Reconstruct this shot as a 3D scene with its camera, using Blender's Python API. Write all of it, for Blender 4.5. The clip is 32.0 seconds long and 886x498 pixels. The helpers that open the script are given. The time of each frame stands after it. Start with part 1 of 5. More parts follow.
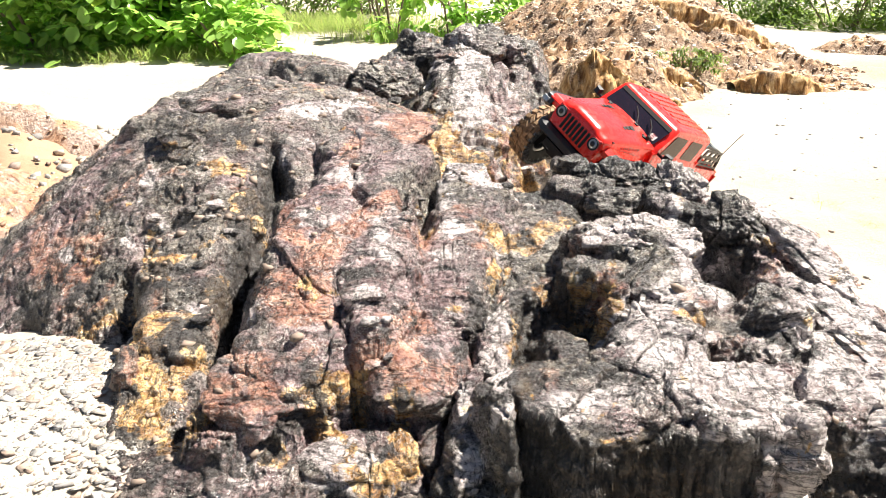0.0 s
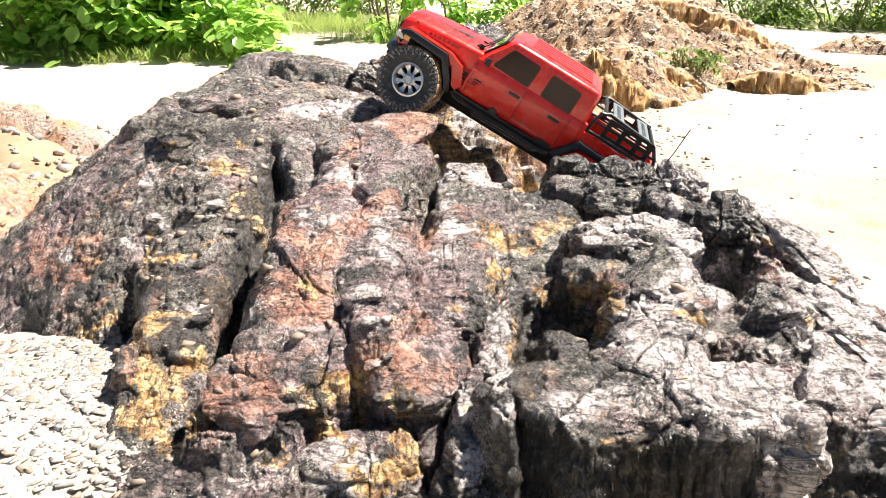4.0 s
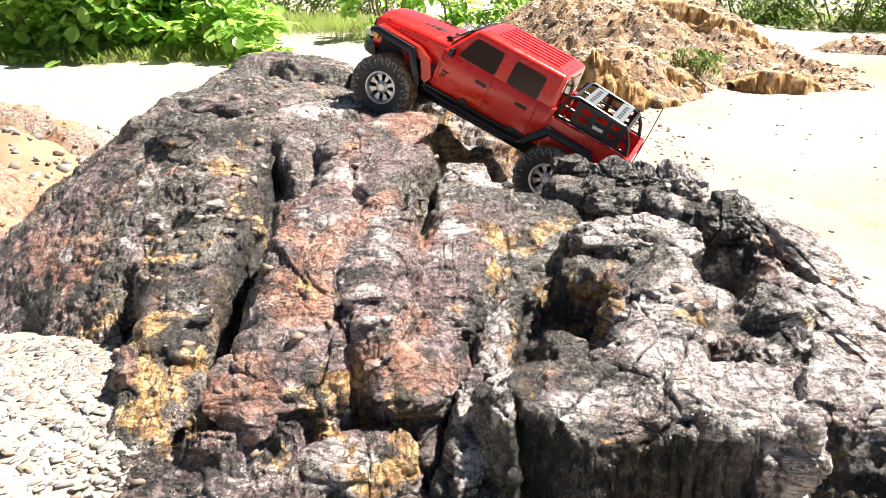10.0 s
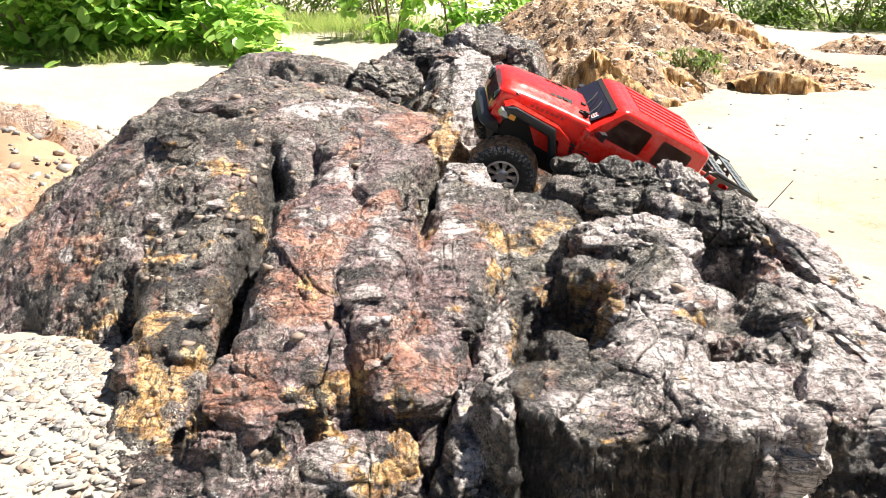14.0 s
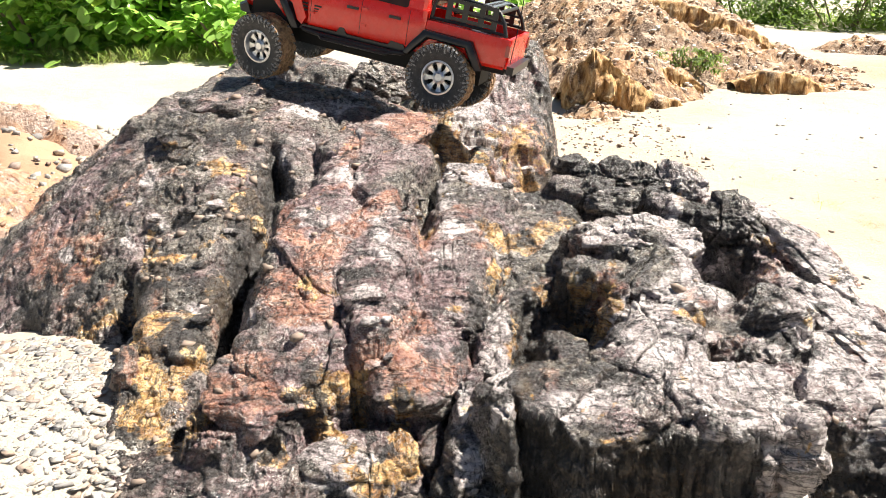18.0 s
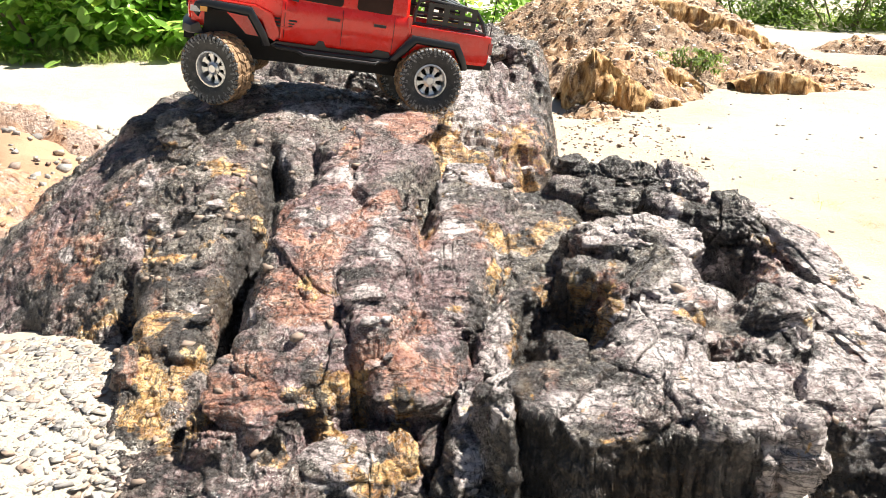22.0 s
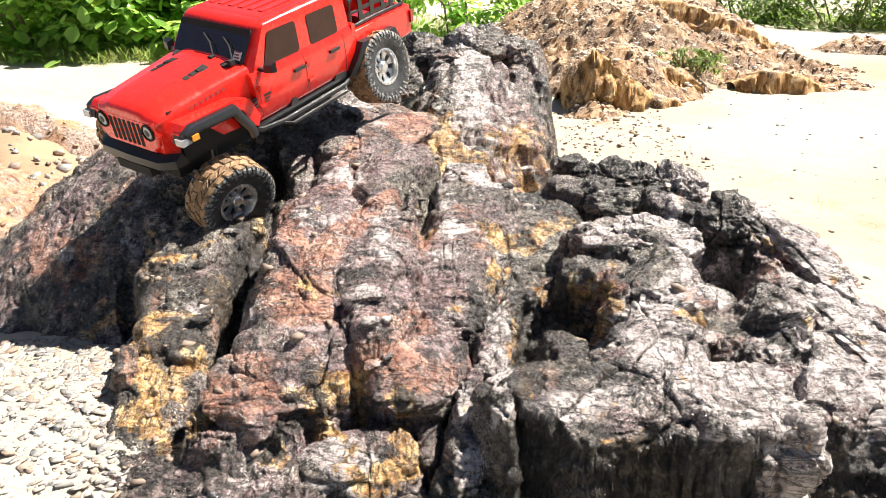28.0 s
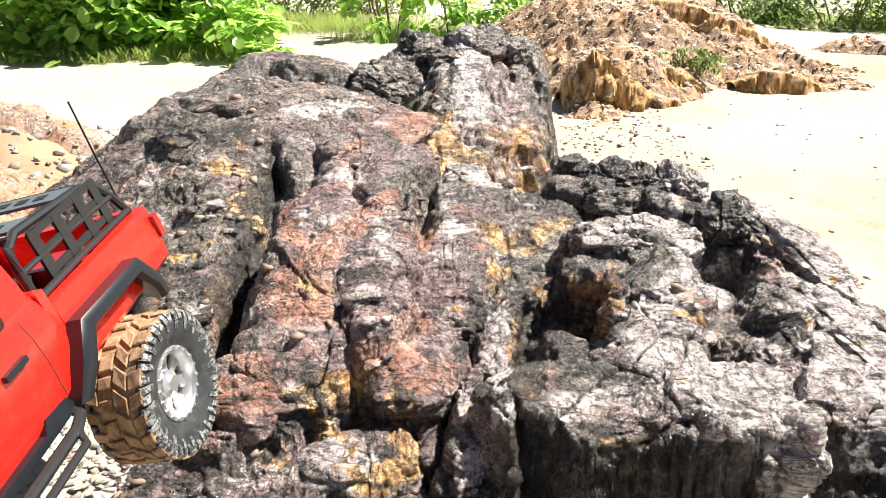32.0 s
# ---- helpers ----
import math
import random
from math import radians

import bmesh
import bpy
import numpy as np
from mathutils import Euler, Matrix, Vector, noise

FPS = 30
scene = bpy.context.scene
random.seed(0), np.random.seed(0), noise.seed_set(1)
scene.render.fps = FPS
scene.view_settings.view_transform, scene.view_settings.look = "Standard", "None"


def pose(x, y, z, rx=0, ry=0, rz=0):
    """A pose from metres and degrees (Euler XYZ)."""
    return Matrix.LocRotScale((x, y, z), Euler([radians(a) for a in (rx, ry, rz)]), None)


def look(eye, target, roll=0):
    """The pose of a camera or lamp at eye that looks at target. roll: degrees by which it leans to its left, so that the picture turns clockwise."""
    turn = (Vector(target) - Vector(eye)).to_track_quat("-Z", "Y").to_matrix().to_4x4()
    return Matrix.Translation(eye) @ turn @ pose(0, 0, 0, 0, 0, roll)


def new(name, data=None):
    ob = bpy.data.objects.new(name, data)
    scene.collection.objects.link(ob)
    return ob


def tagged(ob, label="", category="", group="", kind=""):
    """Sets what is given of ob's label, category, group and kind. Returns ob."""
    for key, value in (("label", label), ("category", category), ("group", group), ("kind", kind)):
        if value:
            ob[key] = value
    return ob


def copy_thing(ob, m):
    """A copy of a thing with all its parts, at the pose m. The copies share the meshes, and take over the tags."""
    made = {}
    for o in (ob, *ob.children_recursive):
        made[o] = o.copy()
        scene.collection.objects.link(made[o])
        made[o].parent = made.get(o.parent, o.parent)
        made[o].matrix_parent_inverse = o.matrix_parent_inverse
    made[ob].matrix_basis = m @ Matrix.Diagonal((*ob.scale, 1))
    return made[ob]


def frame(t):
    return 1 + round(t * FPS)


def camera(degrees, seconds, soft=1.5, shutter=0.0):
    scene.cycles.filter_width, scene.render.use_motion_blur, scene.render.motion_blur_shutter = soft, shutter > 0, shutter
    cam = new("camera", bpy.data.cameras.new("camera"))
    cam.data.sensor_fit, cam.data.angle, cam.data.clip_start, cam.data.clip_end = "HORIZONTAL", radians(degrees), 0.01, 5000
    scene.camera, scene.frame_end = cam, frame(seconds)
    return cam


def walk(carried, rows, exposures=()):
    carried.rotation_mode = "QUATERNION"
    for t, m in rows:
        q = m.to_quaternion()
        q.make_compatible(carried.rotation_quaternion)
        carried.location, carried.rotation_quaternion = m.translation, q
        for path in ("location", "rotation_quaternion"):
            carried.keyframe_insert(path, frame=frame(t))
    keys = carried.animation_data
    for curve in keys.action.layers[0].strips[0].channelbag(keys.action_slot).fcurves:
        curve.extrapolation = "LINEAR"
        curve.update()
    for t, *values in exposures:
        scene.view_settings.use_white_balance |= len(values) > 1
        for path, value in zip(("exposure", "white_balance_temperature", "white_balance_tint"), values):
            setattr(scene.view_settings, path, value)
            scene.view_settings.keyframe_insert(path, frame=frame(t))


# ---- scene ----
cam = camera(62.6, 32.0, soft=0.7)
EYE = pose(0, 0, 0.5, 67, 0, 0)
walk(cam, [(0, EYE), (32.0, EYE)], [(0, 1.38, 6700, 10), (3.0, 1.38, 6700, 10), (6.0, 1.34, 6700, 10), (9.0, 1.31, 6700, 10), (12.0, 1.26, 6700, 10), (14.0, 1.22, 6700, 10), (32.0, 1.22, 6700, 10)])

# ---- light ----
SUN_TO = Vector((0.50, 0.26, 0.86)).normalized()
world = bpy.data.worlds.new("sky")
scene.world = world
world.use_nodes = True
sky = world.node_tree.nodes.new("ShaderNodeTexSky")
sky.sky_type, sky.sun_disc = "NISHITA", False
sky.sun_elevation = math.asin(SUN_TO.z)
sky.sun_rotation = math.atan2(SUN_TO.x, SUN_TO.y)
world.node_tree.links.new(sky.outputs[0], world.node_tree.nodes["Background"].inputs["Color"])
world.node_tree.nodes["Background"].inputs["Strength"].default_value = 0.034
sun_data = bpy.data.lights.new("sun", "SUN")
sun_data.energy, sun_data.angle, sun_data.color = 5.8, radians(0.6), (1.0, 0.95, 0.87)
sun = new("sun", sun_data)
sun.matrix_world = look(SUN_TO * 20, (0, 0, 0))

# ---- materials ----
def material(name, build):
    mat = bpy.data.materials.new(name)
    mat.use_nodes = True
    tree = mat.node_tree
    bsdf = tree.nodes["Principled BSDF"]

    def node(kind, **values):
        made = tree.nodes.new("ShaderNode" + kind)
        for key, value in values.items():
            made.inputs[key.replace("_", " ")].default_value = value
        return made

    def link(a, b):
        tree.links.new(a, b)

    build(tree, bsdf, node, link)
    return mat


def noise_of(node, link, source, scale, detail=6.0, rough=0.6, warp=0.0):
    n = node("TexNoise", Scale=scale, Detail=detail, Roughness=rough, Distortion=warp)
    link(source, n.inputs["Vector"])
    return n.outputs["Fac"]


def ramp_of(tree, link, fac, stops):
    r = tree.nodes.new("ShaderNodeValToRGB")
    while len(r.color_ramp.elements) < len(stops):
        r.color_ramp.elements.new(0.5)
    for e, (at, c) in zip(r.color_ramp.elements, stops):
        e.position, e.color = at, (*c, 1)
    link(fac, r.inputs[0])
    return r.outputs[0]


def mix_of(tree, link, fac, a, b, blend="MIX"):
    m = tree.nodes.new("ShaderNodeMix")
    m.data_type, m.blend_type = "RGBA", blend
    if isinstance(fac, float):
        m.inputs[0].default_value = fac
    else:
        link(fac, m.inputs[0])
    for k, s in ((6, a), (7, b)):
        if isinstance(s, tuple):
            m.inputs[k].default_value = (*s, 1)
        else:
            link(s, m.inputs[k])
    return m.outputs[2]


def math_of(tree, link, op, a, b=0.0, clamp=False):
    m = tree.nodes.new("ShaderNodeMath")
    m.operation, m.use_clamp = op, clamp
    for k, s in ((0, a), (1, b)):
        if isinstance(s, (int, float)):
            m.inputs[k].default_value = s
        else:
            link(s, m.inputs[k])
    return m.outputs[0]


def bump_of(node, link, bsdf, parts):
    last = None
    for height, strength, distance in parts:
        b = node("Bump", Strength=strength, Distance=distance)
        link(height, b.inputs["Height"])
        if last is not None:
            link(last, b.inputs["Normal"])
        last = b.outputs[0]
    link(last, bsdf.inputs["Normal"])


def place_of(tree):
    return tree.nodes.new("ShaderNodeNewGeometry").outputs["Position"]


def mask_of(tree, name):
    a = tree.nodes.new("ShaderNodeAttribute")
    a.attribute_name = name
    return a.outputs["Fac"]


def crack_of(tree, node, link, source, scale, width):
    v = node("TexVoronoi", Scale=scale)
    v.feature = "DISTANCE_TO_EDGE"
    link(source, v.inputs["Vector"])
    r = node("MapRange")
    link(v.outputs["Distance"], r.inputs[0])
    r.inputs[1].default_value, r.inputs[2].default_value = 0.0, width
    return r.outputs[0]


def line_of(tree, node, link, source, scale, width, warp, shift):
    """Thin, broken, winding lines: where a stretched noise crosses its middle."""
    away = tree.nodes.new("ShaderNodeVectorMath")
    away.inputs[1].default_value = shift
    link(source, away.inputs[0])
    n = noise_of(node, link, away.outputs[0], scale, 4, 0.55, warp)
    gap = math_of(tree, link, "ABSOLUTE", math_of(tree, link, "SUBTRACT", n, 0.5))
    r = node("MapRange")
    link(gap, r.inputs[0])
    r.inputs[1].default_value, r.inputs[2].default_value = 0.0, width
    r.inputs[3].default_value, r.inputs[4].default_value = 1.0, 0.0
    some = ramp_of(tree, link, noise_of(node, link, away.outputs[0], scale * 0.7, 3, 0.6), [(0.39, (0, 0, 0)), (0.46, (1, 1, 1))])
    return math_of(tree, link, "MULTIPLY", r.outputs[0], some)


def rock_nodes(tree, bsdf, node, link):
    at = place_of(tree)
    beds = tree.nodes.new("ShaderNodeMapping")
    link(at, beds.inputs[0])
    beds.inputs["Rotation"].default_value = (0.35, 0.25, 0.25)
    beds.inputs["Scale"].default_value = (0.45, 0.8, 2.6)
    dip = tree.nodes.new("ShaderNodeMapping")
    link(at, dip.inputs[0])
    dip.inputs["Rotation"].default_value = (0.2, -0.5, 0.35)
    dip.inputs["Scale"].default_value = (2.2, 0.5, 0.9)
    mid = noise_of(node, link, at, 40.0, 9, 0.70, 0.7)
    fine = noise_of(node, link, at, 210.0, 7, 0.72)
    speck = noise_of(node, link, at, 480.0, 4, 0.65)
    bed = noise_of(node, link, beds.outputs[0], 60.0, 8, 0.68, 0.3)
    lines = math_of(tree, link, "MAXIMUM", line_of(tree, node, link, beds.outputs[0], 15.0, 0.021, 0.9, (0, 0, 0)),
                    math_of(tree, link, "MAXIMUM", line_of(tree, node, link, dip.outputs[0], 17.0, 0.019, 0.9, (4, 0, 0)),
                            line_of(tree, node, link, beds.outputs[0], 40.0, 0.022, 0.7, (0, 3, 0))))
    mixed = math_of(tree, link, "ADD", math_of(tree, link, "MULTIPLY", mid, 0.5), math_of(tree, link, "MULTIPLY", bed, 0.5))
    def cut(mask, shift, size, lo, hi):
        """A stain, or for dark also painted shade: its own cloud of noise, thicker where the mask says."""
        away = tree.nodes.new("ShaderNodeVectorMath")
        away.inputs[1].default_value = shift
        link(at, away.inputs[0])
        cloud = noise_of(node, link, away.outputs[0], size, 9, 0.66, 0.6)
        s = math_of(tree, link, "ADD", mask_of(tree, mask), math_of(tree, link, "MULTIPLY", math_of(tree, link, "SUBTRACT", cloud, 0.5), 2.6))
        r = node("MapRange")
        link(s, r.inputs[0])
        r.inputs[1].default_value, r.inputs[2].default_value = lo, hi
        return r.outputs[0]

    mauve = ramp_of(tree, link, mixed, [(0.36, (0.024, 0.017, 0.017)), (0.44, (0.100, 0.060, 0.060)), (0.51, (0.225, 0.148, 0.149)),
                                        (0.57, (0.350, 0.250, 0.248)), (0.65, (0.540, 0.455, 0.440))])
    umber = ramp_of(tree, link, mixed, [(0.37, (0.012, 0.010, 0.008)), (0.45, (0.044, 0.036, 0.029)), (0.52, (0.130, 0.108, 0.086)),
                                        (0.58, (0.250, 0.218, 0.180)), (0.66, (0.440, 0.400, 0.345))])
    base = mix_of(tree, link, cut("mauve", (9, 0, 2), 10.0, 0.05, 0.5), umber, mauve)
    red = ramp_of(tree, link, mixed, [(0.37, (0.075, 0.026, 0.018)), (0.45, (0.255, 0.100, 0.064)), (0.53, (0.430, 0.195, 0.120)), (0.62, (0.620, 0.360, 0.240))])
    ochre = ramp_of(tree, link, mixed, [(0.37, (0.05, 0.027, 0.012)), (0.44, (0.29, 0.135, 0.040)), (0.51, (0.60, 0.35, 0.125)), (0.60, (0.82, 0.63, 0.36))])
    pale = ramp_of(tree, link, mixed, [(0.37, (0.070, 0.058, 0.058)), (0.45, (0.350, 0.292, 0.285)), (0.52, (0.590, 0.522, 0.510)), (0.61, (0.850, 0.805, 0.780))])
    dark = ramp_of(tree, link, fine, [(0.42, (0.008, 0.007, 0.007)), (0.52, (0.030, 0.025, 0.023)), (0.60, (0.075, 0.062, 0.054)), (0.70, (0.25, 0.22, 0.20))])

    c = mix_of(tree, link, math_of(tree, link, "MULTIPLY", cut("red", (3, 0, 0), 13.0, 0.20, 0.46), 0.85), base, red)
    c = mix_of(tree, link, cut("pale", (0, 5, 0), 14.0, 0.24, 0.42), c, pale)
    c = mix_of(tree, link, cut("ochre", (0, 0, 7), 19.0, 0.34, 0.42), c, ochre)
    grit = math_of(tree, link, "MULTIPLY", ramp_of(tree, link, speck, [(0.54, (0, 0, 0)), (0.58, (1, 1, 1))]), ramp_of(tree, link, noise_of(node, link, at, 27.0, 5, 0.65), [(0.46, (0, 0, 0)), (0.60, (1, 1, 1))]))
    c = mix_of(tree, link, math_of(tree, link, "MULTIPLY", grit, 0.7), c, (0.78, 0.74, 0.68))
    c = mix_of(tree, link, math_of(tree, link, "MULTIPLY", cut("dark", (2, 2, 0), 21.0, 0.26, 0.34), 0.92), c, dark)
    # near-black in the fine bump's low spots: the pits' shade put into the colour
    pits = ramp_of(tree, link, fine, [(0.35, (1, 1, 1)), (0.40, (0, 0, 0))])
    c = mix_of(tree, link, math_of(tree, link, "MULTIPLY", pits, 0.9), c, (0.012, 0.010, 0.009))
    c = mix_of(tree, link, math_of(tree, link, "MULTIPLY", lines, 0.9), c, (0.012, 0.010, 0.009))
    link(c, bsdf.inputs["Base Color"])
    link(ramp_of(tree, link, fine, [(0.38, (0.58, 0.58, 0.58)), (0.50, (0.34, 0.34, 0.34)), (0.60, (0.13, 0.13, 0.13))]), bsdf.inputs["Roughness"])
    bsdf.inputs["Specular IOR Level"].default_value = 0.9
    depth = math_of(tree, link, "SUBTRACT", 1.0, lines)
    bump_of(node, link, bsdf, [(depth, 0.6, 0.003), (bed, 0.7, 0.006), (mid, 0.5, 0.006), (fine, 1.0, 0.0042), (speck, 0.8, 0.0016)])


def sand_nodes(tree, bsdf, node, link):
    at = place_of(tree)
    big = noise_of(node, link, at, 0.9, 5, 0.6)
    mid = noise_of(node, link, at, 9.0, 8, 0.7)
    fine = noise_of(node, link, at, 120.0, 5, 0.7)
    c = ramp_of(tree, link, big, [(0.35, (0.37, 0.31, 0.235)), (0.5, (0.43, 0.38, 0.31)), (0.65, (0.47, 0.43, 0.365))])
    rust = mix_of(tree, link, mid, (0.28, 0.145, 0.08), (0.46, 0.31, 0.20))
    mask = math_of(tree, link, "ADD", mask_of(tree, "rust"), math_of(tree, link, "MULTIPLY", math_of(tree, link, "SUBTRACT", mid, 0.5), 2.2), True)
    c = mix_of(tree, link, math_of(tree, link, "MULTIPLY", mask, mask_of(tree, "rust"), True), c, rust)
    spots = ramp_of(tree, link, noise_of(node, link, at, 26.0, 5, 0.75), [(0.63, (0, 0, 0)), (0.70, (1, 1, 1))])
    c = mix_of(tree, link, math_of(tree, link, "MULTIPLY", spots, 0.6), c, (0.24, 0.17, 0.09))
    c = mix_of(tree, link, math_of(tree, link, "MULTIPLY", fine, 0.25), c, (0.33, 0.26, 0.18))
    link(c, bsdf.inputs["Base Color"])
    bsdf.inputs["Roughness"].default_value = 0.9
    bump_of(node, link, bsdf, [(mid, 0.5, 0.03), (fine, 0.6, 0.005)])


def clay_nodes(tree, bsdf, node, link, pink=False, ochre=False):
    at = place_of(tree)
    streak = tree.nodes.new("ShaderNodeMapping")
    link(at, streak.inputs[0])
    streak.inputs["Scale"].default_value = (1, 1, 0.22)
    big = noise_of(node, link, at, 5.0, 6, 0.65, 0.5)
    mid = noise_of(node, link, streak.outputs[0], 30.0, 7, 0.7, 0.6)
    fine = noise_of(node, link, at, 110.0, 6, 0.7)
    c = ramp_of(tree, link, mid, [(0.36, (0.09, 0.045, 0.022)), (0.45, (0.27, 0.14, 0.065)), (0.54, (0.45, 0.28, 0.15)), (0.65, (0.64, 0.53, 0.39))])
    grey = ramp_of(tree, link, fine, [(0.36, (0.03, 0.019, 0.013)), (0.47, (0.13, 0.078, 0.05)), (0.55, (0.29, 0.195, 0.13)), (0.66, (0.58, 0.48, 0.37))])
    if pink:
        c = ramp_of(tree, link, mid, [(0.36, (0.13, 0.060, 0.036)), (0.46, (0.31, 0.165, 0.095)), (0.55, (0.43, 0.27, 0.17)), (0.68, (0.56, 0.45, 0.35))])
        grey = ramp_of(tree, link, fine, [(0.38, (0.14, 0.095, 0.08)), (0.50, (0.32, 0.235, 0.19)), (0.64, (0.52, 0.44, 0.38))])
    if ochre:
        c = ramp_of(tree, link, mid, [(0.36, (0.15, 0.07, 0.022)), (0.45, (0.34, 0.18, 0.062)), (0.54, (0.52, 0.33, 0.14)), (0.66, (0.70, 0.54, 0.33))])
    c = mix_of(tree, link, ramp_of(tree, link, big, [(0.50, (0, 0, 0)), (0.66, (1, 1, 1))] if ochre else [(0.42, (0, 0, 0)), (0.56, (1, 1, 1))]), c, grey)
    # blown sand lies on the flats
    up = tree.nodes.new("ShaderNodeSeparateXYZ")
    link(tree.nodes.new("ShaderNodeNewGeometry").outputs["Normal"], up.inputs[0])
    lie = math_of(tree, link, "ADD", up.outputs[2], math_of(tree, link, "MULTIPLY", math_of(tree, link, "SUBTRACT", big, 0.5), 0.9))
    blown = ((0.36, 0.19, 0.095), (0.50, 0.32, 0.19)) if pink else ((0.34, 0.22, 0.14), (0.56, 0.45, 0.34))
    c = mix_of(tree, link, ramp_of(tree, link, lie, [(0.94, (0, 0, 0)), (1.06, (1, 1, 1))]), c, mix_of(tree, link, fine, *blown))
    link(c, bsdf.inputs["Base Color"])
    bsdf.inputs["Roughness"].default_value = 0.85
    bump_of(node, link, bsdf, [(mid, 0.6, 0.02), (fine, 0.6, 0.006)])


def plain_nodes(color, rough, metal=0.0, spread=0.25, scale=60.0, coat=0.0, bump=0.0):
    def build(tree, bsdf, node, link):
        at = tree.nodes.new("ShaderNodeTexCoord").outputs["Object"]
        n = noise_of(node, link, at, scale, 6, 0.65)
        dim = tuple(v * (1 - spread) for v in color)
        lit = tuple(min(1.0, v * (1 + spread)) for v in color)
        link(mix_of(tree, link, n, dim, lit), bsdf.inputs["Base Color"])
        bsdf.inputs["Roughness"].default_value = rough
        bsdf.inputs["Metallic"].default_value = metal
        bsdf.inputs["Coat Weight"].default_value = coat
        bsdf.inputs["Coat Roughness"].default_value = 0.08
        if bump:
            bump_of(node, link, bsdf, [(n, 0.5, bump)])
    return build


ROCK = material("weathered_rock", rock_nodes)
SAND = material("pale_sand", sand_nodes)
CLAY = material("eroded_clay", clay_nodes)
OCHRE = material("ochre_clay", lambda *a: clay_nodes(*a, ochre=True))
PINK = material("pale_pink_clay", lambda *a: clay_nodes(*a, pink=True))

# ---- land ----
TABLE = np.random.RandomState(7).uniform(-1, 1, 8192)
SHIFT = np.random.RandomState(8).uniform(0, 1, (8192, 3))


def cell(i):
    i = i.astype(np.int64)
    return (i[..., 0] * 73856093 ^ i[..., 1] * 19349663 ^ i[..., 2] * 83492791) & 8191


def value_noise(p):
    i = np.floor(p)
    f = p - i
    u = f * f * f * (f * (f * 6 - 15) + 10)
    total = np.zeros(len(p))
    for dx in (0, 1):
        for dy in (0, 1):
            for dz in (0, 1):
                w = (u[:, 0] if dx else 1 - u[:, 0]) * (u[:, 1] if dy else 1 - u[:, 1]) * (u[:, 2] if dz else 1 - u[:, 2])
                total += w * TABLE[cell(i + (dx, dy, dz))]
    return total


def fbm(p, octaves=4, gain=0.5):
    total, size = np.zeros(len(p)), 1.0
    for k in range(octaves):
        total += size * value_noise(p + 17.3 * k)
        p, size = p * 2.03, size * gain
    return total


def ridged(p, octaves=4, gain=0.5):
    total, size = np.zeros(len(p)), 1.0
    for k in range(octaves):
        total += size * (1 - 2 * np.abs(value_noise(p + 31.7 * k)))
        p, size = p * 2.07, size * gain
    return total


def cells(p):
    """Distance to the nearest and the second nearest seed, and the nearest one's own random number and slope."""
    i = np.floor(p)
    near, second, own, tilt = np.full(len(p), 9.0), np.full(len(p), 9.0), np.zeros(len(p)), np.zeros(len(p))
    for dx in (-1, 0, 1):
        for dy in (-1, 0, 1):
            for dz in (-1, 0, 1):
                j = i + (dx, dy, dz)
                c = cell(j)
                d = np.linalg.norm(j + SHIFT[c] - p, axis=1)
                closer = d < near
                lean = ((p - j - SHIFT[c]) * (SHIFT[(c * 7 + 3) & 8191] - 0.5)).sum(1)
                tilt = np.where(closer, lean, tilt)
                second = np.where(closer, near, np.minimum(second, d))
                own = np.where(closer, TABLE[c], own)
                near = np.where(closer, d, near)
    return near, second, own, tilt


def smooth_max(a, b, k):
    h = np.clip(0.5 + 0.5 * (a - b) / k, 0, 1)
    return b * (1 - h) + a * h + k * h * (1 - h)


def dome(x, y, cx, cy, rx, ry, turn, top, power=3.0, foot=-0.3):
    c, s = math.cos(radians(turn)), math.sin(radians(turn))
    u, v = ((x - cx) * c + (y - cy) * s) / rx, (-(x - cx) * s + (y - cy) * c) / ry
    d = np.sqrt(u * u + v * v)
    return foot + (top - foot) * (1 - d ** power)


def blob(x, y, cx, cy, rx, ry, turn=0.0):
    c, s = math.cos(radians(turn)), math.sin(radians(turn))
    u, v = ((x - cx) * c + (y - cy) * s) / rx, (-(x - cx) * s + (y - cy) * c) / ry
    return np.exp(-(u * u + v * v))


def mesh_of(name, verts, faces, mat, smooth=True):
    me = bpy.data.meshes.new(name)
    me.from_pydata([], [], [])
    verts, faces = np.asarray(verts, dtype=np.float32), np.asarray(faces, dtype=np.int32)
    n = faces.shape[1]
    me.vertices.add(len(verts))
    me.vertices.foreach_set("co", verts.ravel())
    me.loops.add(len(faces) * n)
    me.loops.foreach_set("vertex_index", faces.ravel())
    me.polygons.add(len(faces))
    me.polygons.foreach_set("loop_start", np.arange(0, len(faces) * n, n, dtype=np.int32))
    me.update(calc_edges=True)
    me.validate()
    if smooth:
        me.polygons.foreach_set("use_smooth", np.ones(len(me.polygons), dtype=bool))
    me.materials.append(mat)
    return me


def put_mask(me, name, values):
    me.attributes.new(name, "FLOAT", "POINT").data.foreach_set("value", np.asarray(values, dtype=np.float32))


def fan(near, far, half, rows, columns):
    """A grid of plan points that grows coarser with the distance from the origin."""
    r = near * (far / near) ** np.linspace(0, 1, rows)
    a = np.linspace(-half, half, columns)
    x, y = np.outer(r, np.sin(a)), np.outer(r, np.cos(a))
    k = np.arange(rows * columns).reshape(rows, columns)
    faces = np.stack([k[:-1, :-1], k[:-1, 1:], k[1:, 1:], k[1:, :-1]], -1).reshape(-1, 4)
    return x.ravel(), y.ravel(), faces


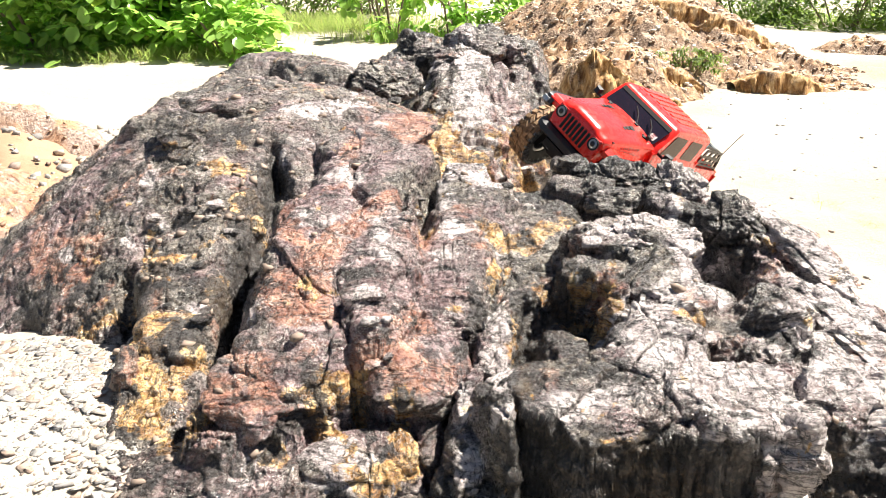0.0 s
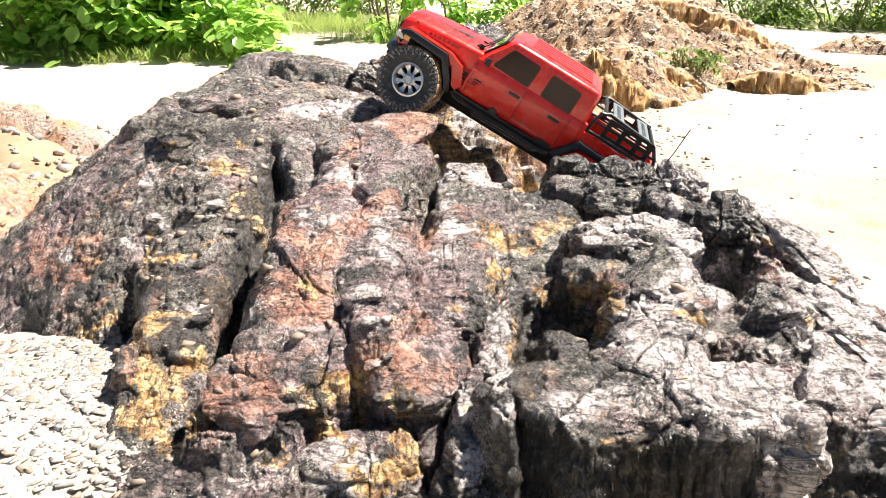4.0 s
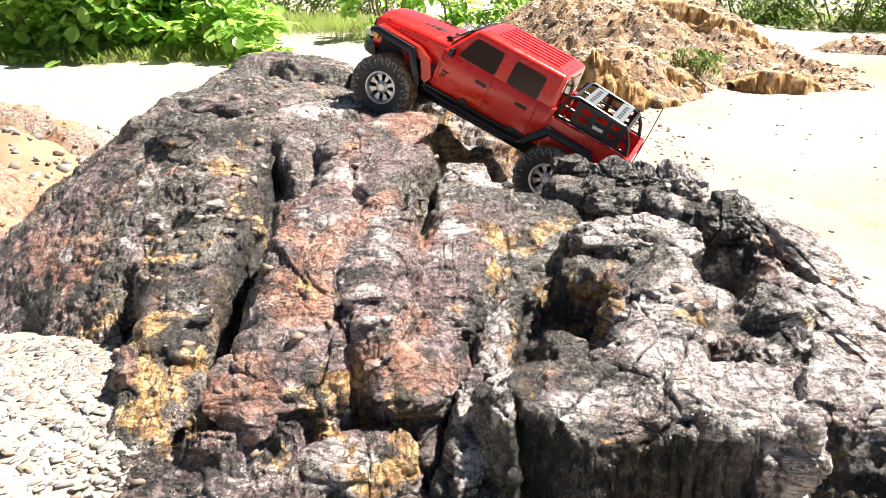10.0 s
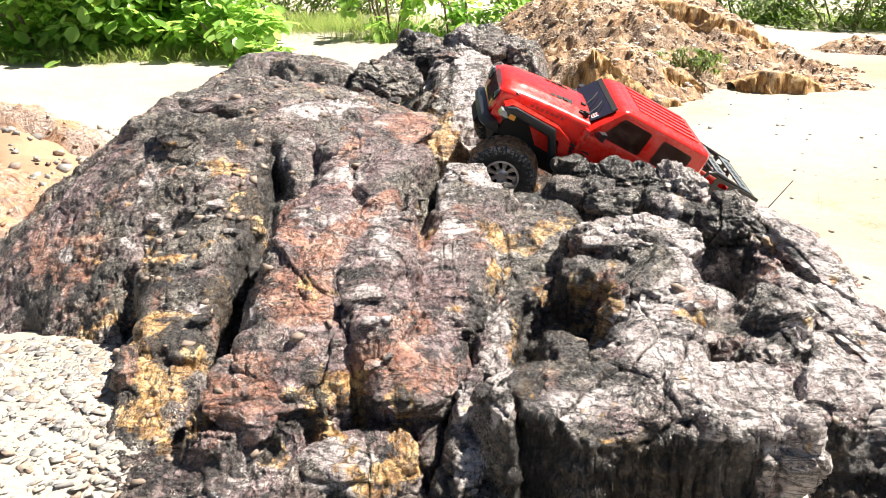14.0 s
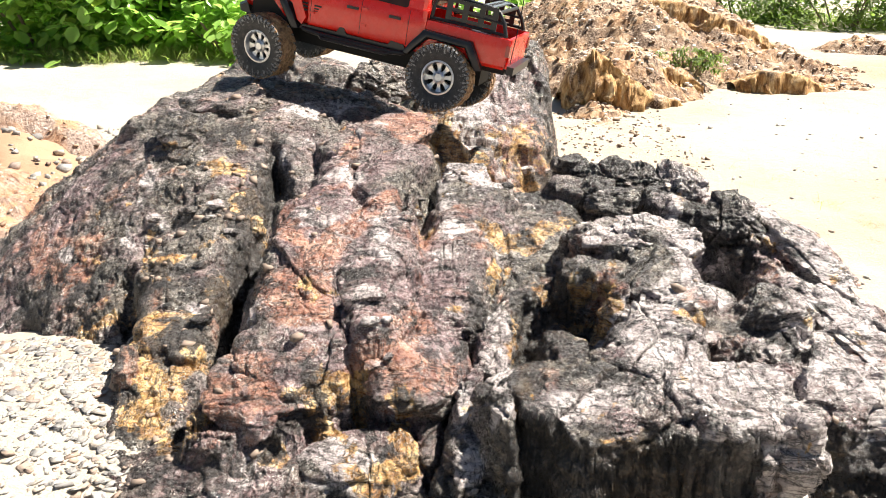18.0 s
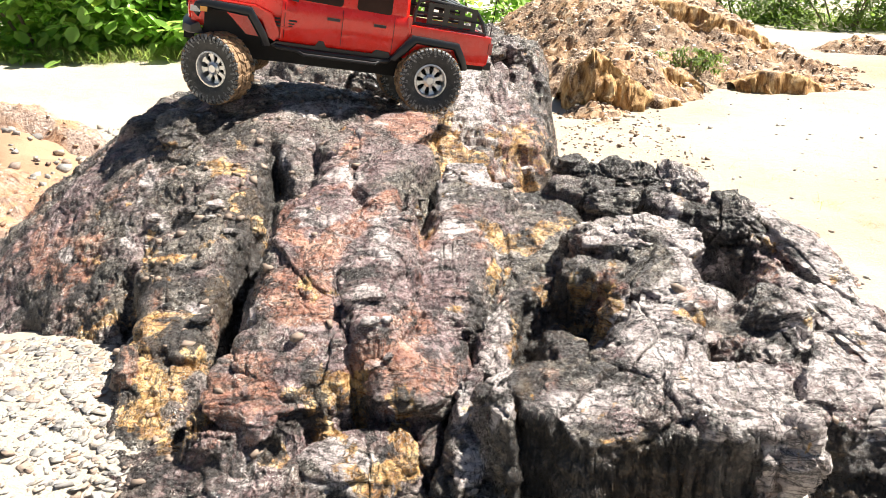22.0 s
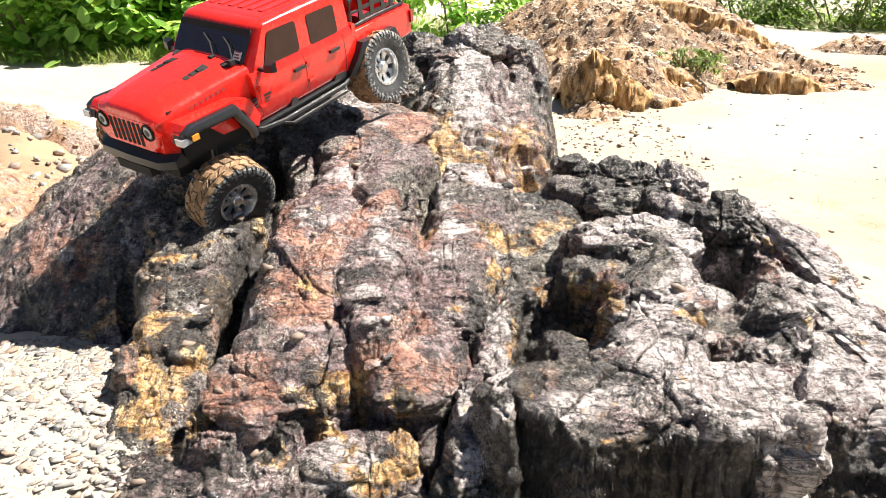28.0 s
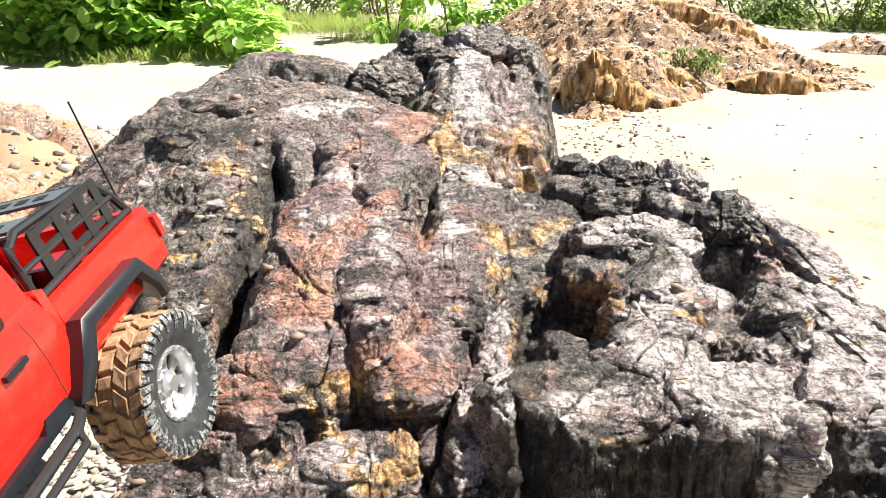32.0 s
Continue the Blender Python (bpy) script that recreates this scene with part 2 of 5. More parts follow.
def ground_height(x, y):
    p = np.stack([x, y, 0 * x], 1)
    d = np.hypot(x, y - 1)
    z = -0.12 + 0.012 * fbm(p * 1.3, 3) + 0.05 * np.clip((d - 4) / 6, 0, 2) * fbm(p * 0.35, 3)
    z = z + 0.172 * np.exp(-((x + 0.50) / 0.50) ** 2 - ((y - 0.55) / 0.50) ** 2)
    z = z + 0.10 * np.exp(-((x + 1.25) / 0.45) ** 2 - ((y - 1.9) / 0.40) ** 2) * (1 + 0.5 * fbm(p * 5, 4))
    z = z + 0.10 * np.exp(-((x - 0.35) / 0.13) ** 2 - ((y - 1.62) / 0.20) ** 2)
    return z + 0.004 * fbm(p * 14, 3)


# ---- the outcrop: (cx, cy, rx, ry, turn, top, power) ----
FORMS = {
    "west_flank": (-0.33, 1.42, 0.74, 0.86, 0, 0.234, 2.0),
    "west_crest": (-0.39, 1.52, 0.17, 0.12, -6, 0.240, 4.0),
    "hollow": (0.20, 1.27, 0.18, 0.17, 0, 0.038, 3.0),
    "saddle": (-0.12, 1.42, 0.30, 0.26, 0, 0.185, 3.0),
    "core": (0.14, 0.84, 0.36, 0.38, 0, 0.085, 6.0),
    "west_core": (-0.12, 0.86, 0.20, 0.40, 0, 0.070, 6.0),
    "back_ridge": (0.03, 1.93, 0.23, 0.60, 0, 0.170, 3.0),
}
# ribs, shelves and flanks: (line of points on the top, half width, steepness, drop at that width)
SPINES = {
    "ridge": (((-0.148, 1.317, 0.205), (-0.156, 0.965, 0.185), (-0.159, 0.808, 0.165), (-0.160, 0.679, 0.135), (-0.176, 0.604, 0.100), (-0.202, 0.588, 0.075)), 0.062, 4, 0.07),
    "ridge_east": (((-0.084, 1.272, 0.205), (-0.073, 0.950, 0.190), (-0.092, 0.753, 0.160), (-0.080, 0.688, 0.140)), 0.06, 3.5, 0.05),
    "ridge_foot": (((-0.129, 0.649, 0.125), (-0.136, 0.607, 0.085)), 0.045, 4, 0.06),
    "middle": (((0.055, 1.026, 0.165), (0.011, 0.845, 0.150), (-0.009, 0.742, 0.130), (0.004, 0.683, 0.105)), 0.062, 4, 0.05),
    "boulder_seat": (((-0.054, 0.638, 0.098), (-0.023, 0.649, 0.098), (-0.028, 0.609, 0.070)), 0.045, 4, 0.05),
    "trough": (((0.134, 1.054, 0.138), (0.108, 0.878, 0.120), (0.122, 0.795, 0.088)), 0.085, 5, 0.06),
    "gully_top": (((-0.338, 1.165, 0.178), (-0.327, 0.979, 0.138), (-0.329, 0.868, 0.100)), 0.075, 4, 0.05),
    "gully": (((-0.332, 0.851, 0.092), (-0.314, 0.725, 0.066), (-0.310, 0.645, 0.045), (-0.310, 0.575, 0.030)), 0.075, 4, 0.06),
    "foot_west": (((-0.273, 0.533, 0.030), (-0.246, 0.561, 0.036), (-0.179, 0.534, 0.042)), 0.052, 4, 0.05),
    "foot_middle": (((-0.110, 0.565, 0.050), (-0.084, 0.523, 0.045), (-0.034, 0.552, 0.040)), 0.038, 4, 0.06),
    "foot_floor": (((-0.168, 0.560, 0.054), (-0.087, 0.558, 0.068), (-0.008, 0.572, 0.064)), 0.055, 3, 0.04),
    "foot_south": (((-0.179, 0.491, 0.030), (-0.089, 0.484, 0.036), (-0.012, 0.480, 0.040)), 0.055, 3, 0.04),
    "rib": (((0.088, 0.780, 0.126), (0.059, 0.707, 0.120), (0.039, 0.604, 0.100), (0.023, 0.495, 0.070), (0.017, 0.451, 0.050)), 0.028, 2.6, 0.036),
    "rib_slab": (((0.068, 0.690, 0.108), (0.058, 0.569, 0.086)), 0.022, 6, 0.06),
    "upper_shelf": (((0.215, 0.847, 0.172), (0.256, 0.789, 0.166), (0.233, 0.675, 0.150)), 0.06, 5, 0.05),
    "neck": (((0.150, 0.787, 0.156), (0.205, 0.738, 0.160)), 0.022, 5, 0.05),
    "shelf": (((0.111, 0.540, 0.130), (0.186, 0.565, 0.142), (0.246, 0.545, 0.138), (0.306, 0.540, 0.133)), 0.075, 10, 0.06),
    "shelf_link": (((0.194, 0.591, 0.146), (0.238, 0.674, 0.154)), 0.050, 5, 0.05),
    "hollow_floor": (((0.116, 0.751, 0.096), (0.155, 0.682, 0.106), (0.118, 0.629, 0.094)), 0.042, 3, 0.03),
    "east_floor": (((0.319, 0.750, 0.126), (0.293, 0.636, 0.126)), 0.040, 3, 0.03),
    "shelf_west": (((0.152, 0.578, 0.142), (0.099, 0.534, 0.128)), 0.022, 6, 0.06),
    "column": (((0.285, 0.502, 0.132), (0.289, 0.482, 0.075)), 0.026, 6, 0.1),
    "east_shelf": (((0.352, 0.644, 0.128), (0.371, 0.565, 0.120), (0.371, 0.506, 0.114)), 0.066, 6, 0.05),
    "east_lump": (((0.335, 0.691, 0.142), (0.353, 0.657, 0.140)), 0.036, 4, 0.05),
    "crest": (((0.189, 1.081, 0.158), (0.281, 1.064, 0.160), (0.355, 1.019, 0.150), (0.396, 0.903, 0.146)), 0.040, 4, 0.06),
    "east_flank": (((0.420, 1.009, 0.140), (0.443, 0.850, 0.132), (0.445, 0.723, 0.122), (0.438, 0.616, 0.112)), 0.075, 4, 0.07),
    "west_knob": (((-0.471, 1.807, 0.240), (-0.415, 1.833, 0.243), (-0.271, 1.752, 0.235)), 0.075, 4, 0.05),
    "west_brow": (((-0.554, 1.339, 0.200), (-0.518, 1.477, 0.215), (-0.465, 1.674, 0.228)), 0.05, 3, 0.04),
    "back_top": (((-0.007, 2.189, 0.230), (0.112, 2.255, 0.235), (0.202, 2.130, 0.228)), 0.10, 4, 0.08),
    "back_east": (((0.213, 2.000, 0.227), (0.214, 1.840, 0.166), (0.194, 1.700, 0.119), (0.183, 1.640, 0.080)), 0.062, 5, 0.09),
    "back_middle": (((0.064, 1.850, 0.241), (0.048, 1.720, 0.188), (0.059, 1.640, 0.145)), 0.10, 4, 0.05),
    "north_wall": (((-0.037, 1.393, 0.188), (0.017, 1.365, 0.165), (0.059, 1.379, 0.128)), 0.050, 3, 0.06),
}
# furrows and pits: (line of plan points, half width, depth)
FURROWS = {
    "cleft": (((-0.280, 1.149), (-0.269, 0.955), (-0.259, 0.842), (-0.250, 0.735), (-0.253, 0.702), (-0.249, 0.607)), 0.014, 0.04),
    "cleft_head": (((-0.287, 1.192), (-0.243, 1.063)), 0.014, 0.03),
    "pit": (((-0.008, 1.068), (-0.030, 0.925), (-0.036, 0.878)), 0.01, 0.045),
    "split": (((-0.068, 0.875), (-0.026, 1.110)), 0.006, 0.018),
    "nick": (((-0.110, 0.666), (-0.091, 0.609)), 0.008, 0.016),
    "gap": (((0.032, 0.675), (0.009, 0.591), (-0.002, 0.529)), 0.009, 0.03),
    "hollow": (((0.141, 0.744), (0.172, 0.704), (0.171, 0.630)), 0.02, 0.014),
    "hollow_end": (((0.104, 0.762), (0.099, 0.662)), 0.018, 0.03),
    "pocket": (((0.359, 0.962), (0.367, 0.862), (0.369, 0.792)), 0.02, 0.05),
    "pocket_east": (((0.275, 0.654), (0.291, 0.620)), 0.014, 0.035),
    "groove": (((-0.434, 0.941), (-0.396, 0.834), (-0.362, 0.753)), 0.01, 0.03),
    "west_step": (((-0.627, 0.929), (-0.563, 0.874)), 0.014, 0.03),
    "under_lobe": (((-0.226, 0.573), (-0.171, 0.577), (-0.123, 0.586)), 0.008, 0.018),
    "under_boulder": (((-0.109, 0.599), (-0.075, 0.592), (-0.025, 0.590)), 0.008, 0.018),
    "foot_split": (((-0.135, 0.595), (-0.134, 0.535)), 0.007, 0.014),
    "foot_dark": (((-0.025, 0.590), (-0.013, 0.535)), 0.01, 0.02),
    "shelf_crack": (((0.192, 0.675), (0.227, 0.698), (0.274, 0.673)), 0.005, 0.014),
    "shelf_crack_low": (((0.384, 0.688), (0.326, 0.549)), 0.006, 0.016),
    "flank_crack": (((0.406, 0.888), (0.447, 0.782), (0.470, 0.675)), 0.005, 0.014),
    "red_crack": (((-0.140, 1.230), (-0.127, 0.980), (-0.107, 0.900)), 0.006, 0.012),
    "gully_line": (((-0.422, 0.968), (-0.370, 0.987), (-0.313, 1.057)), 0.007, 0.014),
    "gully_line_low": (((-0.350, 0.718), (-0.285, 0.698), (-0.261, 0.727)), 0.007, 0.014),
    "back_furrow": (((0.115, 1.950), (0.133, 1.800), (0.139, 1.660)), 0.012, 0.022),
    "back_furrow_east": (((0.228, 2.000), (0.242, 1.840), (0.237, 1.660)), 0.014, 0.026),
    "back_furrow_west": (((0.023, 1.900), (0.008, 1.740)), 0.012, 0.012),
    "alcove": (((0.035, 1.412), (0.037, 1.355)), 0.016, 0.04),
    "east_hole": (((0.329, 0.483), (0.374, 0.490)), 0.035, 0.1),
}


def along(x, y, line):
    """Distance to a broken line in plan, and the height on it where it has one."""
    away, height = np.full(len(x), 9.0), np.zeros(len(x))
    for a, b in zip(line, line[1:]):
        dx, dy = b[0] - a[0], b[1] - a[1]
        t = np.clip(((x - a[0]) * dx + (y - a[1]) * dy) / (dx * dx + dy * dy), 0, 1)
        d = np.hypot(x - a[0] - t * dx, y - a[1] - t * dy)
        near = d < away
        away = np.where(near, d, away)
        if len(a) == 3:
            height = np.where(near, a[2] + t * (b[2] - a[2]), height)
    return away, height


def outcrop_height(x, y):
    p = np.stack([x, y, 0 * x], 1)
    wx = x + 0.012 * fbm(p * 9, 3) + 0.005 * fbm(p * 34, 3, 0.6)
    wy = y + 0.012 * fbm(p * 9 + 40, 3) + 0.005 * fbm(p * 34 + 11, 3, 0.6)
    z = np.full(len(x), -0.5)
    for spec in FORMS.values():
        z = smooth_max(z, np.maximum(dome(wx, wy, *spec), -0.5), 0.02)
    for line, width, power, drop in SPINES.values():
        d, top = along(wx, wy, line)
        z = smooth_max(z, np.maximum(top - drop * np.minimum(d / width, 3) ** power, -0.5), 0.008)
    for line, width, depth in FURROWS.values():
        d, _ = along(wx, wy, line)
        z = z - depth * np.exp(-(d / width) ** 2)
    # the shelf breaks off to the south, with a column standing before it
    brow = 0.486 + 0.012 * fbm(p * 22 + 5, 3) + 0.055 * np.clip((0.11 - x) / 0.05, 0, 1)
    face = np.clip((brow - y) / 0.022, 0, 1) * np.clip((x - 0.058) / 0.012, 0, 1) * np.clip(np.abs(x - 0.287) / 0.008 - 2.6, 0, 1)
    return np.where(face > 0, np.minimum(z, z * (1 - face) + face * (-0.02 + 0.03 * ridged(p * (60, 4, 0), 2))), z)


# stains, and under dark also shade put into the colour: (line of plan points, half width, strength)
STAINS_AND_SHADE = {
    "ochre": (
        (((-0.298, 1.031), (-0.275, 0.995)), 0.016, 0.80),
        (((-0.438, 1.000), (-0.370, 0.846)), 0.014, 0.46),
        (((-0.361, 0.877), (-0.300, 0.931)), 0.012, 0.34),
        (((-0.350, 0.771), (-0.332, 0.704), (-0.323, 0.636)), 0.014, 0.63),
        (((-0.323, 0.636), (-0.250, 0.581)), 0.014, 0.52),
        (((-0.289, 0.836), (-0.276, 0.801)), 0.012, 0.52),
        (((-0.511, 0.867), (-0.446, 0.893)), 0.012, 0.52),
        (((-0.391, 1.119), (-0.323, 1.098)), 0.016, 0.34),
        (((-0.298, 0.671), (-0.284, 0.714)), 0.012, 0.52),
        (((-0.324, 0.802), (-0.301, 0.745)), 0.02, 0.23),
        (((0.057, 0.908), (0.118, 0.903)), 0.018, 0.46),
        (((0.179, 0.978), (0.109, 0.888)), 0.012, 0.57),
        (((0.119, 0.799), (0.144, 0.751), (0.170, 0.702)), 0.022, 0.41),
        (((0.085, 0.721), (0.073, 0.542)), 0.008, 0.57),
        (((-0.045, 0.600), (-0.034, 0.543)), 0.012, 0.57),
        (((-0.116, 0.618), (-0.077, 0.623)), 0.008, 0.46),
        (((-0.168, 0.557), (-0.151, 0.552)), 0.01, 0.46),
        (((-0.127, 0.594), (-0.093, 0.555)), 0.012, 0.46),
        (((-0.073, 0.518), (-0.049, 0.530)), 0.01, 0.46),
        (((-0.158, 0.599), (-0.127, 0.609)), 0.008, 0.40),
        (((-0.164, 0.757), (-0.150, 0.726)), 0.008, 0.34),
        (((0.058, 0.785), (0.084, 0.850)), 0.01, 0.46),
        (((-0.309, 1.116), (-0.338, 1.168)), 0.02, 0.23),
        (((-0.572, 0.842), (-0.560, 0.873)), 0.02, 0.23),
        (((-0.523, 1.034), (-0.501, 1.082)), 0.02, 0.14),
        (((-0.030, 1.581), (0.017, 1.321), (0.053, 1.310)), 0.035, 1.09),
        (((0.245, 0.599), (0.249, 0.580)), 0.01, 0.34),
        (((0.238, 0.652), (0.270, 0.673)), 0.006, 0.57),
    ),
    "red": (
        (((-0.070, 0.917), (-0.105, 0.880), (-0.146, 0.767), (-0.148, 0.695)), 0.018, 0.85),
        (((-0.105, 1.435), (-0.037, 1.182)), 0.03, 0.3),
        (((-0.138, 1.213), (-0.148, 1.058)), 0.018, 0.4),
        (((-0.027, 0.685), (-0.077, 0.633)), 0.022, 0.3),
        (((-0.658, 1.069), (-0.537, 0.996)), 0.03, 0.35),
        (((-0.200, 0.650), (-0.175, 0.604)), 0.02, 0.25),
        (((0.411, 0.650), (0.412, 0.595)), 0.03, 0.35),
        (((-0.963, 1.536), (-0.681, 1.191)), 0.03, 0.25),
        (((-0.180, 0.738), (-0.129, 0.643)), 0.02, 0.25),
        (((0.418, 0.824), (0.460, 0.764)), 0.03, 0.25),
        (((-0.048, 0.616), (-0.002, 0.629)), 0.02, 0.22),
        (((0.090, 1.313), (0.216, 1.386)), 0.03, 0.6),
        (((-0.209, 0.890), (-0.179, 0.809)), 0.01, 0.4),
        (((0.012, 0.895), (0.045, 0.799)), 0.03, 0.15),
        (((0.182, 0.732), (0.185, 0.700)), 0.008, 0.5),
    ),
    "pale": (
        (((0.370, 0.642), (0.385, 0.545)), 0.05, 0.42),
        (((0.017, 1.297), (0.072, 1.028)), 0.022, 0.45),
        (((0.012, 0.948), (-0.003, 0.831)), 0.02, 0.33),
        (((0.233, 0.862), (0.332, 0.976), (0.285, 0.728)), 0.03, 0.59),
        (((0.202, 0.659), (0.229, 0.536)), 0.04, 0.47),
        (((0.273, 0.575), (0.300, 0.549)), 0.018, 0.78),
        (((0.294, 0.507), (0.296, 0.494)), 0.02, 0.65),
        (((0.066, 0.705), (0.053, 0.524)), 0.01, 0.72),
        (((0.152, 0.540), (0.101, 0.529)), 0.02, 0.39),
        (((-0.245, 1.286), (-0.167, 1.391)), 0.03, 0.39),
        (((0.054, 1.983), (0.069, 1.580)), 0.06, 0.39),
        (((0.424, 1.022), (0.457, 0.884), (0.443, 0.706)), 0.035, 0.45),
        (((-0.468, 1.131), (-0.472, 1.115)), 0.012, 0.52),
        (((-0.596, 1.030), (-0.561, 1.012)), 0.012, 0.52),
        (((-0.099, 0.823), (-0.062, 0.782)), 0.02, 0.20),
        (((-0.103, 0.554), (-0.085, 0.531)), 0.012, 0.65),
        (((0.025, 0.597), (0.023, 0.507)), 0.01, 0.39),
        (((-0.437, 1.027), (-0.418, 1.019)), 0.006, 0.78),
        (((-0.310, 0.800), (-0.296, 0.800)), 0.006, 0.65),
        (((-0.127, 0.606), (-0.106, 0.615)), 0.01, 0.39),
        (((-0.111, 0.940), (-0.153, 1.033)), 0.02, 0.20),
    ),
    "mauve": (
        (((-0.103, 1.255), (-0.144, 0.966), (-0.158, 0.757), (-0.175, 0.608)), 0.06, 0.45),
        (((-0.032, 0.651), (-0.025, 0.611)), 0.05, 0.5),
        (((0.012, 0.895), (-0.028, 0.746)), 0.05, 0.4),
        (((-0.663, 1.091), (-0.603, 1.116)), 0.08, 0.35),
        (((0.169, 0.599), (0.298, 0.582)), 0.05, 0.2),
        (((0.373, 0.626), (0.388, 0.553)), 0.05, 0.4),
        (((-0.238, 0.535), (-0.190, 0.535)), 0.05, 0.3),
        (((0.195, 1.897), (0.142, 1.583)), 0.06, 0.25),
        (((0.456, 0.849), (0.443, 0.706)), 0.05, 0.4),
    ),
    # dark rock, and the shade of cleft, hollow and pockets put into the colour
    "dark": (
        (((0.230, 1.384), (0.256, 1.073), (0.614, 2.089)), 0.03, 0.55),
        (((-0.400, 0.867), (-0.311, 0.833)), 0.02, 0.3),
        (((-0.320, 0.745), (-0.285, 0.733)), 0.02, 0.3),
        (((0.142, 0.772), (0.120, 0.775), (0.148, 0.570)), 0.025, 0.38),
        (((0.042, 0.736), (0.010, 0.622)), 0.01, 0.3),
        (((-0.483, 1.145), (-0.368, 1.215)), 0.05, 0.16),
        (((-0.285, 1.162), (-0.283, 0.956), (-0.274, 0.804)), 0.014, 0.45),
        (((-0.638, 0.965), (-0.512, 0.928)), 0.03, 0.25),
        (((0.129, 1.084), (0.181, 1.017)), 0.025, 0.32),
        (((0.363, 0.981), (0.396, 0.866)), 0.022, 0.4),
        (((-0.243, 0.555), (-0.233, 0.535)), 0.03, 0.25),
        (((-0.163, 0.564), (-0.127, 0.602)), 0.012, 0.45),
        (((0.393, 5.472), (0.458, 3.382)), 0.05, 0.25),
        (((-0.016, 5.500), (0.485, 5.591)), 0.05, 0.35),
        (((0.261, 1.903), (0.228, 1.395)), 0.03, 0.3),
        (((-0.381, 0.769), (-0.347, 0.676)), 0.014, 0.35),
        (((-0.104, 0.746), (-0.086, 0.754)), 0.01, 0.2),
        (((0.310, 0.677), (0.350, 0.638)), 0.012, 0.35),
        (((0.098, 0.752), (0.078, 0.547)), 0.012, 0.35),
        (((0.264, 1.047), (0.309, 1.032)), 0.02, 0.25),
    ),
}
MASKS = tuple(STAINS_AND_SHADE)


def masks_at(x, y, z):
    """Where the rock is stained, and where shade is put into its colour, by place."""
    # south face: ochre and black stain, deepened to put its shade into the colour
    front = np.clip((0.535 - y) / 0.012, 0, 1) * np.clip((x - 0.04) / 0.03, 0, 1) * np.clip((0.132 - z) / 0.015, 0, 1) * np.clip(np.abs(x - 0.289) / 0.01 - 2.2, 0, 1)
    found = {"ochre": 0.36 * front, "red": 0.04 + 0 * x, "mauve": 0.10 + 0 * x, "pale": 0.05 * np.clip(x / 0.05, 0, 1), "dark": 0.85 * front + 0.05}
    cliff = blob(x, y, 0.19, 1.60, 0.16, 0.12) * np.clip((0.150 - z) / 0.05, 0, 1)
    found["ochre"] = found["ochre"] + 0.45 * cliff + 0.95 * blob(x, y, 0.005, 1.31, 0.075, 0.085)
    found["red"] = found["red"] + 0.55 * cliff
    for name, strokes in STAINS_AND_SHADE.items():
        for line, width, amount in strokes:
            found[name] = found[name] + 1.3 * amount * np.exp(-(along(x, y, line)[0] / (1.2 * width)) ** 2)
    return found


def flakes(p, steps):
    """A noise cut into flat treads with sharp edges."""
    n = fbm(p, 4, 0.5) * steps
    i = np.floor(n)
    return (i + np.clip((n - i) * 8 - 7, 0, 1)) / steps


def creases(p, width):
    """Thin winding cracks where a noise crosses zero, broken by a second noise."""
    return np.clip(1 - np.abs(fbm(p, 2, 0.45)) / width, 0, 1) * np.clip(value_noise(p * 0.6 + 71) * 4 + 0.8, 0, 1)


def crag(w):
    """Relief of weathered, bedded rock in metres, along the surface's normal, by place."""
    warp = np.stack([fbm(w * 13, 2), fbm(w * 13 + 9, 2), fbm(w * 13 + 5, 2)], 1)
    east = np.clip((w[:, 0] - 0.02 + 0.05 * warp[:, 0]) / 0.06, 0, 1)
    west = np.clip((-0.26 - w[:, 0]) / 0.06, 0, 1)
    bent = w + 0.010 * warp
    near, second, own, tilt = cells(bent * (9, 7, 12))
    crack = 1 - np.clip((second - near) * 26, 0, 1)
    layer = (w[:, 2] + 0.25 * w[:, 1] + 0.12 * w[:, 0] + 0.005 * warp[:, 0]) * 90
    k = np.floor(layer).astype(np.int64)
    edge = np.clip((layer - k) * 6, 0, 1)
    ledge = TABLE[(k * 131 + 7) & 8191] * edge + TABLE[((k - 1) * 131 + 7) & 8191] * (1 - edge)
    beds = 0.0040 * creases(bent * (16, 40, 60), 0.10) + 0.0026 * creases(bent * (40, 90, 120) + 7, 0.16)
    grain = 0.0050 * creases(bent * (34, 11, 22) + 3, 0.07) + 0.0022 * creases(bent * (80, 30, 60) + 5, 0.12)
    lumps = 0.0055 * fbm(w * 11, 2) + 0.0010 * (1 - np.abs(value_noise(w * 38))) ** 2 + 0.0014 * fbm(w * 60 + 4, 3, 0.6)
    near2, second2, own2, tilt2 = cells(bent * (24, 19, 32) + 3)
    split = 1 - np.clip((second2 - near2) * 15, 0, 1)
    rough = 0.45 + 0.75 * np.clip(0.5 + 1.6 * value_noise(w * 6 + 33), 0, 1)
    broken = np.clip(0.55 + 1.5 * value_noise(w * 7 + 12), 0.1, 1)
    return (lumps + 0.0025 * own + (0.006 + 0.006 * east) * tilt - (0.002 + 0.003 * east) * crack
            + broken * (0.0012 * own2 + 0.0070 * tilt2 - 0.0022 * split)
            - east * beds - (1 - east) * (1 - 0.5 * west) * grain + (0.0006 + 0.0018 * east) * ledge
            + (0.0016 + 0.0026 * east) * flakes(w * (16, 16, 24), 5) + 0.0014 * west * flakes(w * (30, 30, 40), 4)
            + rough * (0.0012 * ridged(w * (75, 75, 95), 3, 0.65) + 0.0009 * fbm(w * 260, 2)))


